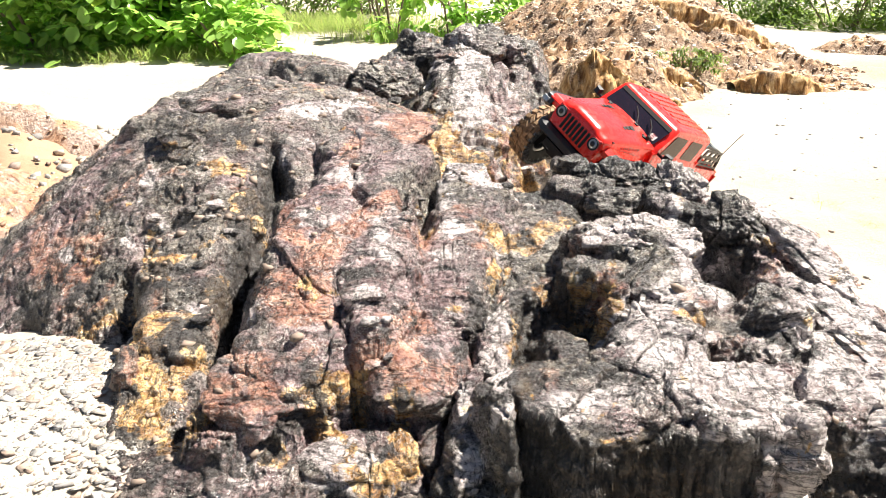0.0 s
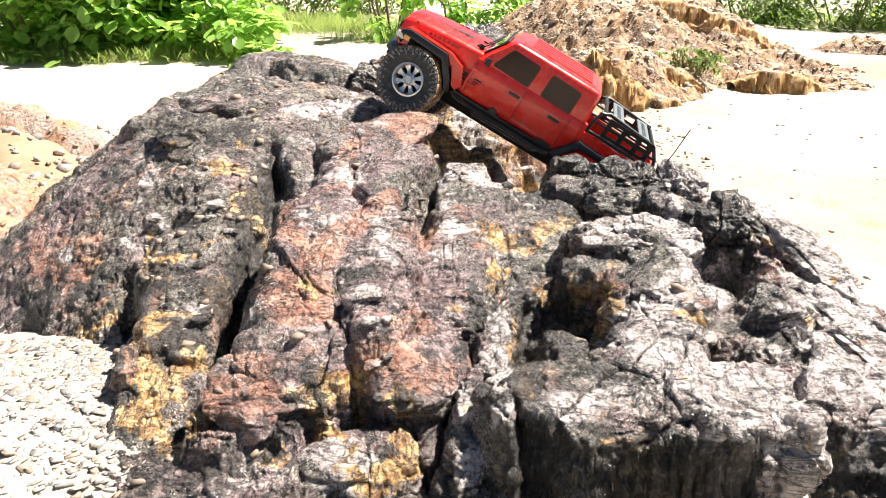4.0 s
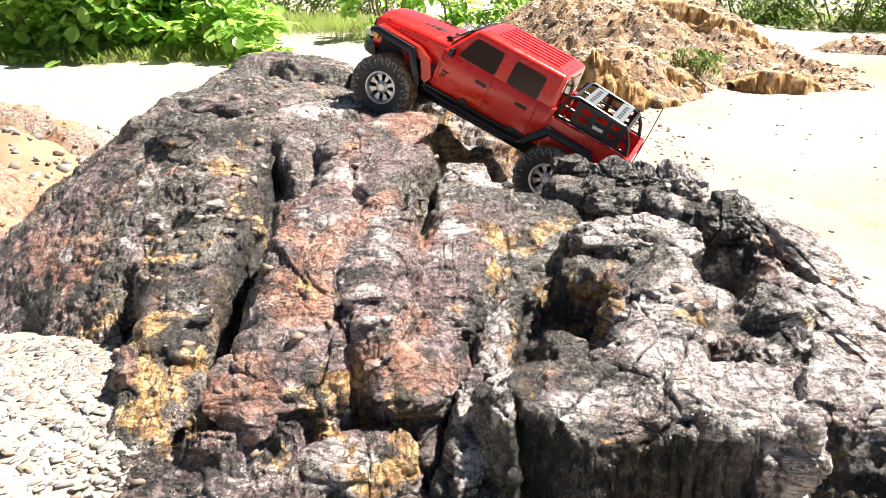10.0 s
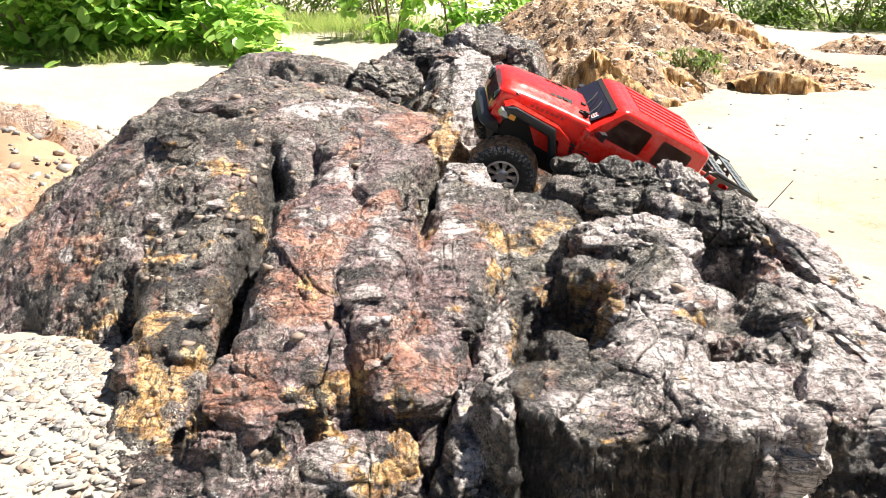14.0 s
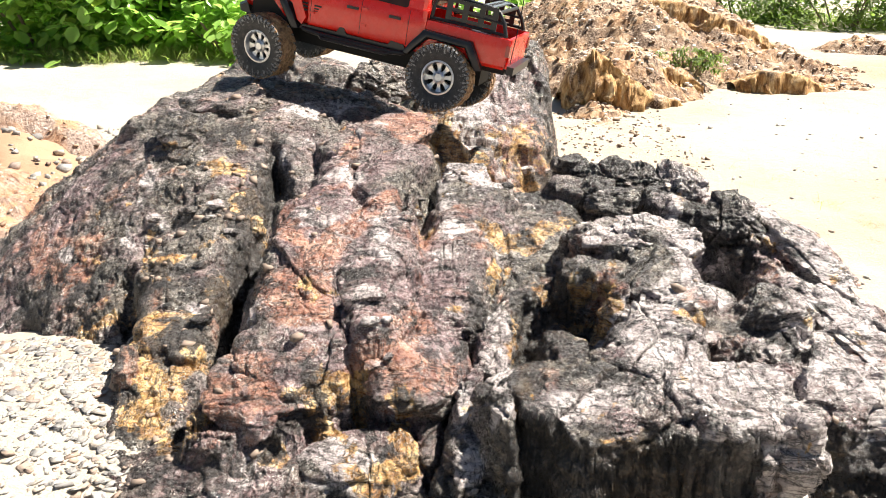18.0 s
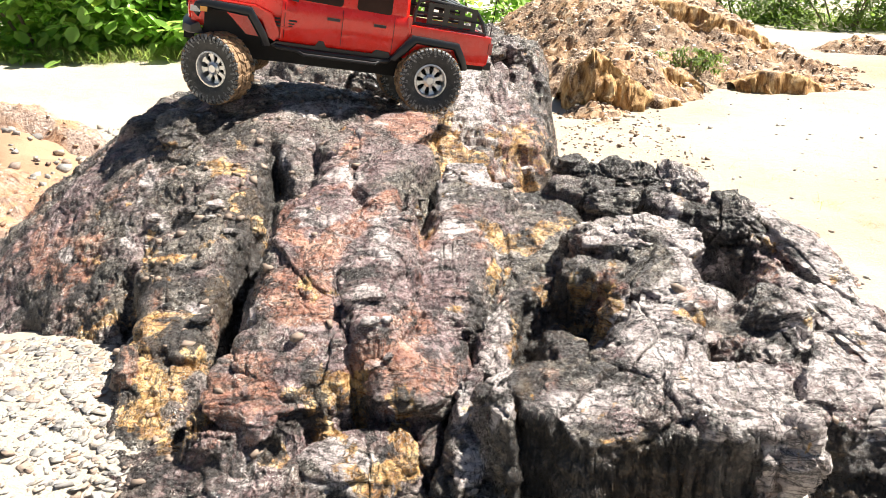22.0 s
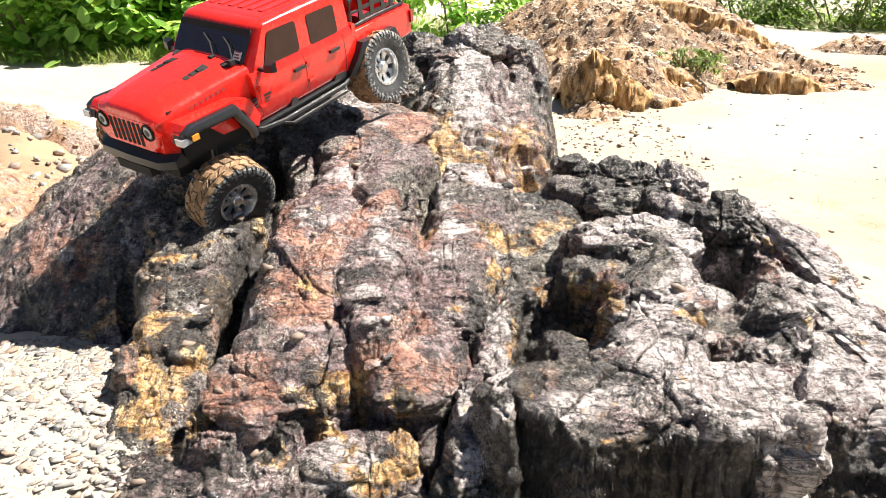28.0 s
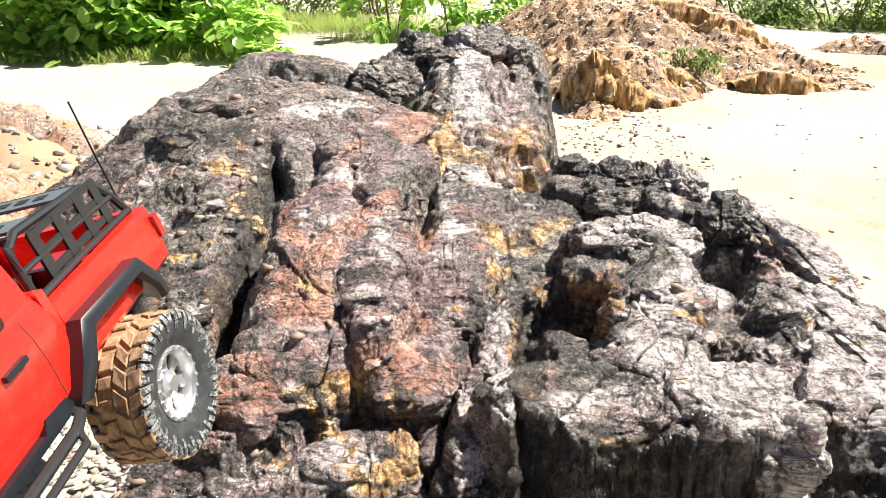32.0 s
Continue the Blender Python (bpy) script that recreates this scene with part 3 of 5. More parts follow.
def outcrop():
    rows, columns = 940, 760
    x, y, faces = fan(0.37, 2.7, 0.70, rows, columns)
    z = outcrop_height(x, y)
    p = np.stack([x, y, z], 1)
    g = p.reshape(rows, columns, 3)
    n = np.cross(np.gradient(g, axis=1), np.gradient(g, axis=0)).reshape(-1, 3)
    n = n / np.linalg.norm(n, axis=1, keepdims=True)
    n *= np.sign(n[:, 2:])
    p = p + n * crag(p)[:, None]
    me = mesh_of("bedrock", p, faces, ROCK, False)
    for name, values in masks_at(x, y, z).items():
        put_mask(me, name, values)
    root = new("rock_outcrop")
    tagged(root, "weathered purple-brown rock outcrop with ochre gullies on pale sand", "rock")
    new("bedrock", me).parent = root
    # unseen dark rock apron below the lens, added to cut the sand's bounce light
    x, y, faces = fan(0.03, 0.47, math.pi, 50, 150)
    z = dome(x, y, 0.16, 0.25, 0.50, 0.42, 0, -0.035, 3.0) + 0.03 * fbm(np.stack([x, y, 0 * x], 1) * 8, 4)
    low = mesh_of("bedrock_foot", np.stack([x, y, z], 1), faces, ROCK, False)
    for name in MASKS:
        put_mask(low, name, np.full(len(x), 0.3 if name == "dark" else 0.1))
    new("bedrock_foot", low).parent = root
    return root


def sphere_points(level):
    bm = bmesh.new()
    bmesh.ops.create_icosphere(bm, subdivisions=level, radius=1.0)
    pts = np.array([v.co[:] for v in bm.verts])
    faces = np.array([[v.index for v in f.verts] for f in bm.faces])
    bm.free()
    return pts, faces


SPHERES = {k: sphere_points(k) for k in (4, 5, 6)}


def rock_mesh(name, m, size, seed, level=5, blocky=2.5, rough=1.0, stains=None, mat=None):
    """A broken, bedded stone: a block split along random planes, with beds and cracks, placed by m."""
    pts, faces = SPHERES[level]
    rng = np.random.RandomState(seed + 400)
    cuts = rng.normal(size=(18, 3))
    cuts /= np.linalg.norm(cuts, axis=1, keepdims=True)
    reach = np.clip(pts @ cuts.T, 0.02, 1)
    split = np.minimum(1.0, (rng.uniform(0.68, 0.95, 18) / reach).min(1))
    p = pts / (np.abs(pts) ** blocky).sum(1, keepdims=True) ** (1 / blocky)
    q = p * np.array(size) / max(size) + seed * 3.17
    near, second, own, tilt = cells(q * 1.5)
    p = p * (1.12 * split * (1 + rough * (0.12 * fbm(q * 1.1, 2) + 0.05 * own + 0.20 * tilt)))[:, None] * np.array(size)
    turn, at = np.array(m.to_3x3()), np.array(m.translation)
    w = p @ turn.T + at
    small = min(1.0, max(size) / 0.05)
    p = p + pts * (crag(w + seed * 0.37) * small * rough)[:, None]
    me = mesh_of(name, p, faces, mat or ROCK, level < 6)
    base = masks_at(w[:, 0], w[:, 1], w[:, 2])
    for k in MASKS:
        put_mask(me, k, 0.55 * base[k] + (stains or {}).get(k, 0.0))
    return me


def rock(parent, name, x, y, z, size, turn=(0, 0, 0), seed=0, level=5, label="", **more):
    m = pose(x, y, z, *turn)
    ob = new(name, rock_mesh(name, m, size, seed, level, **more))
    ob.matrix_basis = m
    if parent:
        ob.parent = parent
    if label:
        tagged(ob, label)
    return ob


def ground():
    x, y, faces = fan(0.02, 300, math.pi, 440, 720)
    z = ground_height(x, y)
    me = mesh_of("ground", np.stack([x, y, z], 1), faces, SAND)
    put_mask(me, "rust", 1.3 * blob(x, y, -1.20, 1.85, 0.50, 0.42) + 0.7 * blob(x, y, 1.2, 4.2, 1.6, 1.2) + 0.5 * blob(x, y, 2.6, 3.6, 1.0, 0.5))
    tagged(new("ground", me), "pale bleached sand with scattered grit", "sand", kind="structure")


ground()
OUTCROP = outcrop()

# ---- boulders and slabs of the outcrop ----
rock(OUTCROP, "boulder", -0.033, 0.643, 0.086, (0.055, 0.062, 0.028), (14, 0, -5), 2, 6, stains={'red': 0.12}, rough=0.6)
rock(OUTCROP, "boulder", -0.198, 0.624, 0.076, (0.041, 0.058, 0.024), (14, 3, 1), 1, 6, stains={'red': 0.1}, rough=0.6)
rock(OUTCROP, "boulder", -0.154, 0.636, 0.078, (0.043, 0.054, 0.024), (14, 4, 8), 3, 6, stains={'red': 0.1}, rough=0.6)
rock(OUTCROP, "boulder", -0.234, 0.551, 0.020, (0.062, 0.036, 0.022), (9, -4, -8), 4, 6, stains={}, rough=0.6)
rock(OUTCROP, "boulder", -0.099, 0.553, 0.038, (0.046, 0.034, 0.020), (4, 2, 9), 5, 6, stains={'pale': 0.25, 'ochre': 0.05}, rough=0.7)
rock(OUTCROP, "rock_slab", 0.031, 1.048, 0.158, (0.045, 0.085, 0.016), (10, 0, -14), 6, 6, stains={'pale': 0.3}, rough=0.6)
rock(OUTCROP, "rock_slab", -0.087, 1.173, 0.195, (0.06, 0.11, 0.018), (10, 0, -20), 7, 6, stains={'red': 0.15}, rough=0.6)
rock(OUTCROP, "boulder", 0.210, 1.146, 0.143, (0.03, 0.034, 0.026), (9, 0, -7), 26, 5, stains={'dark': 0.22}, rough=1.5)
rock(OUTCROP, "boulder", 0.254, 1.091, 0.143, (0.036, 0.04, 0.03), (9, -4, 9), 25, 6, stains={'dark': 0.22}, rough=1.5)
rock(OUTCROP, "boulder", 0.311, 1.098, 0.148, (0.038, 0.044, 0.032), (9, 0, -5), 28, 6, stains={'dark': 0.12, 'pale': 0.2}, rough=1.5)
rock(OUTCROP, "boulder", 0.363, 1.060, 0.140, (0.036, 0.044, 0.028), (9, 5, -4), 31, 6, stains={'dark': 0.08, 'pale': 0.25}, rough=1.5)
rock(OUTCROP, "boulder", 0.244, 0.989, 0.150, (0.03, 0.034, 0.02), (9, 5, -4), 33, 5, stains={'dark': 0.3}, rough=1.5)
rock(OUTCROP, "boulder", 0.395, 0.940, 0.140, (0.034, 0.046, 0.028), (9, -6, 12), 20, 6, stains={'dark': 0.25}, rough=1.3)
rock(OUTCROP, "boulder", 0.355, 0.690, 0.130, (0.034, 0.04, 0.03), (9, 3, -16), 21, 6, stains={'pale': 0.2}, rough=0.9)
rock(OUTCROP, "rock_slab", 0.269, 0.834, 0.162, (0.055, 0.05, 0.016), (12, 5, 9), 17, 6, stains={'pale': 0.35}, rough=1.0)
rock(OUTCROP, "rock_slab", 0.468, 0.874, 0.130, (0.045, 0.105, 0.013), (6, 14, 12), 22, 6, stains={'red': 0.15, 'pale': 0.25}, rough=0.8)
rock(OUTCROP, "rock_slab", 0.446, 0.696, 0.112, (0.045, 0.085, 0.013), (8, 14, 8), 34, 6, stains={'pale': 0.35, 'red': 0.1}, rough=0.8)
rock(OUTCROP, "boulder", 0.290, 0.497, 0.095, (0.024, 0.022, 0.046), (6, 2, -3), 16, 6, stains={'pale': 0.35}, rough=0.8)
rock(OUTCROP, "rock_slab", 0.061, 0.637, 0.092, (0.013, 0.075, 0.01), (12, -4, -4), 14, 5, stains={'pale': 0.15, 'ochre': 0.2}, rough=0.6)
rock(OUTCROP, "boulder", -0.355, 0.703, 0.050, (0.018, 0.026, 0.02), (9, 0, 4), 43, 5, stains={'red': 0.3, 'dark': 0.1}, rough=0.8)
rock(OUTCROP, "boulder", -0.270, 0.989, 0.115, (0.013, 0.020, 0.016), (9, -3, 4), 44, 5, stains={'ochre': 0.9}, rough=0.8)
rock(OUTCROP, "boulder", -0.440, 1.230, 0.200, (0.05, 0.05, 0.024), (9, -4, -10), 39, 5, stains={}, rough=0.8)
rock(OUTCROP, "boulder", -0.401, 1.343, 0.215, (0.075, 0.07, 0.03), (9, -4, 6), 40, 5, stains={'pale': 0.1}, rough=0.8)
rock(OUTCROP, "boulder", -0.060, 2.020, 0.198, (0.092, 0.108, 0.065), (9, 5, 0), 67, 6, stains={"dark": .25}, rough=1.5)
rock(OUTCROP, "boulder", 0.023, 1.935, 0.205, (0.071, 0.084, 0.051), (9, -3, -7), 68, 6, stains={"dark": .1}, rough=1.5)
rock(OUTCROP, "boulder", -0.123, 1.734, 0.190, (0.074, 0.087, 0.046), (9, 6, 4), 69, 6, stains={"dark": .2}, rough=1.5)
rock(OUTCROP, "boulder", 0.096, 1.990, 0.222, (0.074, 0.087, 0.053), (9, 5, 4), 73, 6, stains={"dark": .2}, rough=1.5)
rock(OUTCROP, "boulder", 0.172, 2.010, 0.222, (0.050, 0.059, 0.036), (9, -2, 5), 74, 6, stains={"pale": .2}, rough=1.5)

PALE, DARK = {"pale": 0.36, "red": 0.1}, {"dark": 0.2}
LOOSE = (
    (0.181, 0.819, (0.0135, 0.0097, 0.0067), 10, PALE),
    (0.190, 1.590, (0.0150, 0.0108, 0.0075), 0, PALE),
    (-0.074, 0.652, (0.0100, 0.0072, 0.0050), 25, PALE),
    (-0.058, 0.661, (0.0060, 0.0043, 0.0030), -30, PALE),
    (-0.430, 1.019, (0.0100, 0.0072, 0.0050), 0, PALE),
    (-0.331, 0.969, (0.0090, 0.0065, 0.0045), 15, PALE),
    (-0.493, 0.802, (0.0110, 0.0079, 0.0055), 0, PALE),
    (0.237, 1.620, (0.0130, 0.0094, 0.0065), 30, DARK),
    (0.097, 1.027, (0.0100, 0.0072, 0.0050), 0, DARK),
    (0.369, 0.881, (0.0120, 0.0086, 0.0060), 12, PALE),
    (0.384, 0.861, (0.0100, 0.0072, 0.0050), -10, PALE),
    (-0.045, 0.856, (0.0080, 0.0058, 0.0040), 0, DARK),
    (-0.055, 0.833, (0.0070, 0.0050, 0.0035), 40, PALE),
    (-0.299, 0.787, (0.0090, 0.0065, 0.0045), 20, PALE),
    (-0.337, 0.798, (0.0080, 0.0058, 0.0040), 0, DARK),
    (-0.294, 0.940, (0.0090, 0.0065, 0.0045), 10, PALE),
    (-0.085, 0.700, (0.0240, 0.0150, 0.0070), 20, PALE),
    (-0.070, 0.630, (0.0108, 0.0081, 0.0042), 0, PALE),
    (-0.055, 0.630, (0.0049, 0.0037, 0.0034), 40, PALE),
    (-0.455, 0.760, (0.0106, 0.0080, 0.0051), 0, PALE),
    (-0.388, 0.700, (0.0087, 0.0065, 0.0061), 30, DARK),
    (-0.407, 0.980, (0.0103, 0.0077, 0.0072), 0, PALE),
    (-0.330, 1.000, (0.0121, 0.0091, 0.0051), 20, PALE),
    (-0.373, 1.000, (0.0137, 0.0103, 0.0068), 0, DARK),
    (-0.341, 0.800, (0.0068, 0.0051, 0.0033), 0, PALE),
    (-0.317, 0.870, (0.0094, 0.0070, 0.0056), 40, DARK),
    (-0.289, 0.770, (0.0131, 0.0099, 0.0039), -20, DARK),
    (0.274, 0.660, (0.0139, 0.0104, 0.0042), -8, PALE),
    (0.043, 0.620, (0.0059, 0.0044, 0.0041), 0, PALE),
    (0.085, 0.780, (0.0065, 0.0049, 0.0050), 0, PALE),
    (-0.041, 0.950, (0.0092, 0.0069, 0.0059), 0, DARK),
    (-0.054, 0.920, (0.0075, 0.0056, 0.0042), 20, DARK),
    (-0.035, 1.000, (0.0088, 0.0066, 0.0045), 0, DARK),
    (-0.108, 1.550, (0.0173, 0.0129, 0.0081), 0, DARK),
    (-0.162, 1.500, (0.0202, 0.0152, 0.0071), 0, DARK),
    (0.244, 1.600, (0.0182, 0.0136, 0.0110), 0, DARK),
    (0.198, 1.120, (0.0175, 0.0131, 0.0080), 0, DARK),
    (-0.025, 0.780, (0.0046, 0.0034, 0.0023), 0, PALE),
    (0.027, 0.700, (0.0059, 0.0045, 0.0037), 0, DARK),
)

# ---- gravel, loose stones, the far mounds ----
def pebble_nodes(tree, bsdf, node, link, brown=False):
    at = place_of(tree)
    own = tree.nodes.new("ShaderNodeNewGeometry").outputs["Random Per Island"]
    fine = noise_of(node, link, at, 260.0, 6, 0.7)
    c = ramp_of(tree, link, own, [(0.0, (0.20, 0.19, 0.185)), (0.25, (0.33, 0.32, 0.30)), (0.5, (0.47, 0.45, 0.42)), (0.7, (0.42, 0.36, 0.29)), (0.86, (0.30, 0.21, 0.16)), (1.0, (0.30, 0.30, 0.30))])
    if brown:
        c = ramp_of(tree, link, own, [(0.0, (0.12, 0.08, 0.06)), (0.2, (0.30, 0.20, 0.13)), (0.45, (0.48, 0.36, 0.25)), (0.7, (0.62, 0.53, 0.43)), (1.0, (0.74, 0.69, 0.62))])
    c = mix_of(tree, link, math_of(tree, link, "MULTIPLY", ramp_of(tree, link, fine, [(0.35, (1, 1, 1)), (0.5, (0, 0, 0))]), 0.5), c, (0.16, 0.12, 0.09))
    link(c, bsdf.inputs["Base Color"])
    bsdf.inputs["Roughness"].default_value = 0.7
    bump_of(node, link, bsdf, [(fine, 0.6, 0.003)])


PEBBLE = material("pale_pebbles", pebble_nodes)
RUBBLE = material("brown_rubble", lambda *a: pebble_nodes(*a, brown=True))
CHIP = material("rock_chips", plain_nodes((0.24, 0.18, 0.14), 0.75, spread=0.7, scale=14))
RNG = np.random.RandomState(11)


CUBE = np.array([(x, y, z) for x in (-1, 1) for y in (-1, 1) for z in (-1, 1)], dtype=float)
CUBE_FACES = np.array([(0, 1, 3, 2), (4, 6, 7, 5), (0, 4, 5, 1), (2, 3, 7, 6), (0, 2, 6, 4), (1, 5, 7, 3)])


def stones_mesh(name, spots, mat):
    """Many small broken shards in one mesh: spots of (x, y, z, size, flatness)."""
    verts, all_faces = [], []
    for k, (x, y, z, size, flat) in enumerate(spots):
        p = CUBE * (1 + RNG.uniform(-0.55, 0.25, CUBE.shape))
        p = p * np.array((1.0, RNG.uniform(0.45, 0.9), flat)) * size
        m = np.array(Euler((RNG.uniform(-0.35, 0.35), RNG.uniform(-0.35, 0.35), RNG.uniform(0, 6.28))).to_matrix())
        verts.append(p @ m.T + (x, y, z + 0.1 * flat * size))
        all_faces.append(CUBE_FACES + k * 8)
    return mesh_of(name, np.concatenate(verts), np.concatenate(all_faces), mat, False)


def bank(name, label, forms, x0, x1, y0, y1, step, mat, relief, sunk=-0.2):
    """A low eroded hill over a stretch of plan."""
    xs, ys = np.arange(x0, x1, step), np.arange(y0, y1, step)
    gx, gy = np.meshgrid(xs, ys)
    x, y = gx.ravel(), gy.ravel()
    p = np.stack([x, y, 0 * x], 1)
    wx, wy = x + 0.10 * fbm(p * 2.5, 3), y + 0.10 * fbm(p * 2.5 + 20, 3)
    z = np.full(len(x), sunk)
    for f in forms:
        z = smooth_max(z, np.maximum(dome(wx, wy, *f), sunk), 0.04)
    rise = np.clip((z - sunk) / 0.12, 0, 1)
    near, second, own, tilt = cells(p * 5 + 0.3 * fbm(p * 6, 2)[:, None])
    z = z + rise * 0.8 * relief * flakes(p * 2.6 + 9, 3) + rise * relief * (0.5 * fbm(p * 4, 4, 0.6) + 0.30 * own + 0.5 * tilt + 0.30 * ridged(p * 11, 4, 0.6) + 0.12 * fbm(p * 40, 2))
    k = np.arange(len(x)).reshape(gx.shape)
    faces = np.stack([k[:-1, :-1], k[:-1, 1:], k[1:, 1:], k[1:, :-1]], -1).reshape(-1, 4)
    me = mesh_of(name, np.stack([x, y, z], 1), faces, mat)
    ob = new(name, me)
    tagged(ob, label, "mound")
    return ob, (x, y, z)


HILL, HILL_POINTS = bank("eroded_mound", "low eroded mound of brown clay and broken rock", [(0.95, 4.55, 0.95, 1.55, 0, 0.27, 2.0), (1.40, 4.30, 0.62, 0.75, -28, 0.13, 2.0), (0.80, 3.35, 0.62, 0.75, 0, 0.03, 2.0), (1.55, 3.75, 0.95, 0.80, 0, -0.045, 2.0), (0.62, 2.78, 0.42, 0.42, 0, -0.07, 2.0), (2.75, 4.5, 0.85, 0.40, -8, -0.06, 2.2)],
                         -0.4, 3.8, 2.1, 6.0, 0.015, CLAY, 0.040)
WEST, WEST_POINTS = bank("clay_bank", "low pinkish clay bank beside the outcrop", [(-1.36, 2.12, 0.58, 0.34, -8, 0.052, 2.2), (-0.95, 1.60, 0.46, 0.42, 20, -0.035, 2.2), (-1.25, 1.75, 0.40, 0.30, 0, -0.01, 2.0)], -2.2, -0.50, 1.0, 2.7, 0.011, PINK, 0.032)


def scarp(label, line, back, seed):
    """A steep bank of clay cut into flutes: line of (x, y, foot, crest), sloping away behind."""
    n, m = 150, 34
    t = np.linspace(0, len(line) - 1, n)
    x, y, foot, crest = (np.interp(t, range(len(line)), [row[k] for row in line]) for k in range(4))
    along_it = np.stack([x, y, 0 * x], 1)
    crest = crest + (crest - foot) * 0.10 * fbm(along_it * 14 + seed, 3)
    v = np.linspace(0, 1, m)
    up = np.minimum(v / 0.6, 1)
    behind = np.clip((v - 0.6) / 0.4, 0, 1)
    z = foot[:, None] + (crest - foot)[:, None] * (up ** 1.3 - behind ** 2)[None]
    px, py = np.repeat(x, m), (y[:, None] + ((crest - foot)[:, None] * 0.35 * up[None]) + back * behind[None]).ravel()
    p = np.stack([px, py, z.ravel()], 1)
    tall = np.repeat(crest - foot, m)
    p[:, 1] -= np.tile(np.sin(np.clip(up, 0, 1) * 2.6), n) * tall * 0.22 * ridged(p * (8, 3, 2) + seed + 0.5 * fbm(p * 6, 2)[:, None], 4, 0.6)
    p += 0.006 * np.stack([fbm(p * 30 + k, 3) for k in (0, 5, 9)], 1)
    k = np.arange(n * m).reshape(n, m)
    faces = np.stack([k[:-1, :-1], k[1:, :-1], k[1:, 1:], k[:-1, 1:]], -1).reshape(-1, 4)
    tagged(new("clay_scarp", mesh_of("clay_scarp", p, faces, OCHRE)), label, "clay bank", "clay scarps")


scarp("pointed scarp of ochre clay weathered into flutes", ((0.47, 2.90, -0.17, -0.06), (0.50, 2.86, -0.16, 0.03), (0.58, 2.82, -0.16, 0.105), (0.65, 2.82, -0.16, 0.06), (0.75, 2.82, -0.17, -0.01), (0.92, 2.86, -0.17, -0.09), (1.0, 2.9, -0.17, -0.14)), 0.22, 1)
scarp("low scarp of brown clay below the mound's crest", ((0.98, 3.90, 0.08, 0.14), (1.10, 3.86, 0.10, 0.225), (1.31, 3.84, 0.07, 0.185), (1.45, 3.86, 0.04, 0.13), (1.62, 3.92, -0.04, 0.07), (1.80, 4.0, -0.12, -0.03)), 0.55, 4)
scarp("low ochre clay step at the foot of the mound", ((1.30, 3.25, -0.16, -0.09), (1.42, 3.20, -0.16, -0.035), (1.58, 3.20, -0.17, -0.045), (1.75, 3.24, -0.18, -0.13)), 0.25, 7)
scarp("low brown clay step on the mound", ((0.76, 3.10, -0.10, -0.03), (0.82, 3.06, -0.10, 0.02), (0.98, 3.06, -0.11, -0.01), (1.12, 3.12, -0.13, -0.08)), 0.25, 9)


def on_ground(n, x0, x1, y0, y1, lo, hi, flat):
    x, y = RNG.uniform(x0, x1, n), RNG.uniform(y0, y1, n)
    z = ground_height(x, y)
    return [(a, b, c, s, f) for a, b, c, s, f in zip(x, y, z, lo * (hi / lo) ** RNG.uniform(0, 1, n) ** 1.5, RNG.uniform(flat, flat * 2, n))]


spots = on_ground(5200, -0.72, -0.29, 0.36, 0.88, 0.0014, 0.0085, 0.12)
tagged(new("gravel", stones_mesh("gravel", spots, PEBBLE)), "pale flat gravel at the foot of the outcrop", "gravel", kind="stuff")
pick = [k for k in RNG.permutation(len(HILL_POINTS[0])) if HILL_POINTS[2][k] > -0.15][:6500]
spots = [(HILL_POINTS[0][k], HILL_POINTS[1][k], HILL_POINTS[2][k], 0.0035 + 0.012 * RNG.uniform() ** 3, 0.45) for k in pick]
pick = [k for k in RNG.permutation(len(WEST_POINTS[0])) if WEST_POINTS[2][k] > -0.12][:700]
spots += [(WEST_POINTS[0][k], WEST_POINTS[1][k], WEST_POINTS[2][k], 0.002 + 0.008 * RNG.uniform() ** 3, 0.5) for k in pick]
spots += on_ground(500, 0.38, 0.80, 2.0, 2.85, 0.002, 0.008, 0.45)
tagged(new("rubble", stones_mesh("rubble", spots, RUBBLE)), "brown and pale rubble strewn over the eroded mounds", "rubble", kind="stuff")
spots = on_ground(380, 0.25, 2.6, 1.2, 3.6, 0.002, 0.008, 0.4) + on_ground(600, -1.6, -0.6, 1.1, 2.6, 0.004, 0.018, 0.4)
tagged(new("grit", stones_mesh("grit", spots, PEBBLE)), "scattered small stones on the sand", "grit", kind="stuff")

# ---- stones that lie on the outcrop ----
from mathutils.bvhtree import BVHTree


def surface_tree():
    verts, faces, at = [], [], 0
    for ob in OUTCROP.children:
        me = ob.data
        co = np.empty(len(me.vertices) * 3, dtype=np.float32)
        me.vertices.foreach_get("co", co)
        co = co.reshape(-1, 3) @ np.array(ob.matrix_basis.to_3x3()).T + np.array(ob.matrix_basis.translation)
        verts.append(co)
        n = len(me.polygons[0].vertices)
        idx = np.empty(len(me.loops), dtype=np.int32)
        me.loops.foreach_get("vertex_index", idx)
        faces.extend((idx.reshape(-1, n) + at).tolist())
        at += len(co)
    return BVHTree.FromPolygons(np.concatenate(verts).tolist(), faces)


SURFACE = surface_tree()


def rest(x, y):
    hit = SURFACE.ray_cast(Vector((x, y, 1.0)), Vector((0, 0, -1)))
    return hit[0].z if hit[0] else 0.0


for k, (x, y, size, turn, stains) in enumerate(LOOSE):
    ob = rock(None, "loose_stone", x, y, rest(x, y) + size[2] * 0.45, size, (6, -5, turn), 90 + k, 4, stains=stains, rough=0.8)
    tagged(ob, "pale angular stone lying loose on the rock" if "pale" in stains else "dark broken stone lying loose on the rock", "stone", "loose stones")

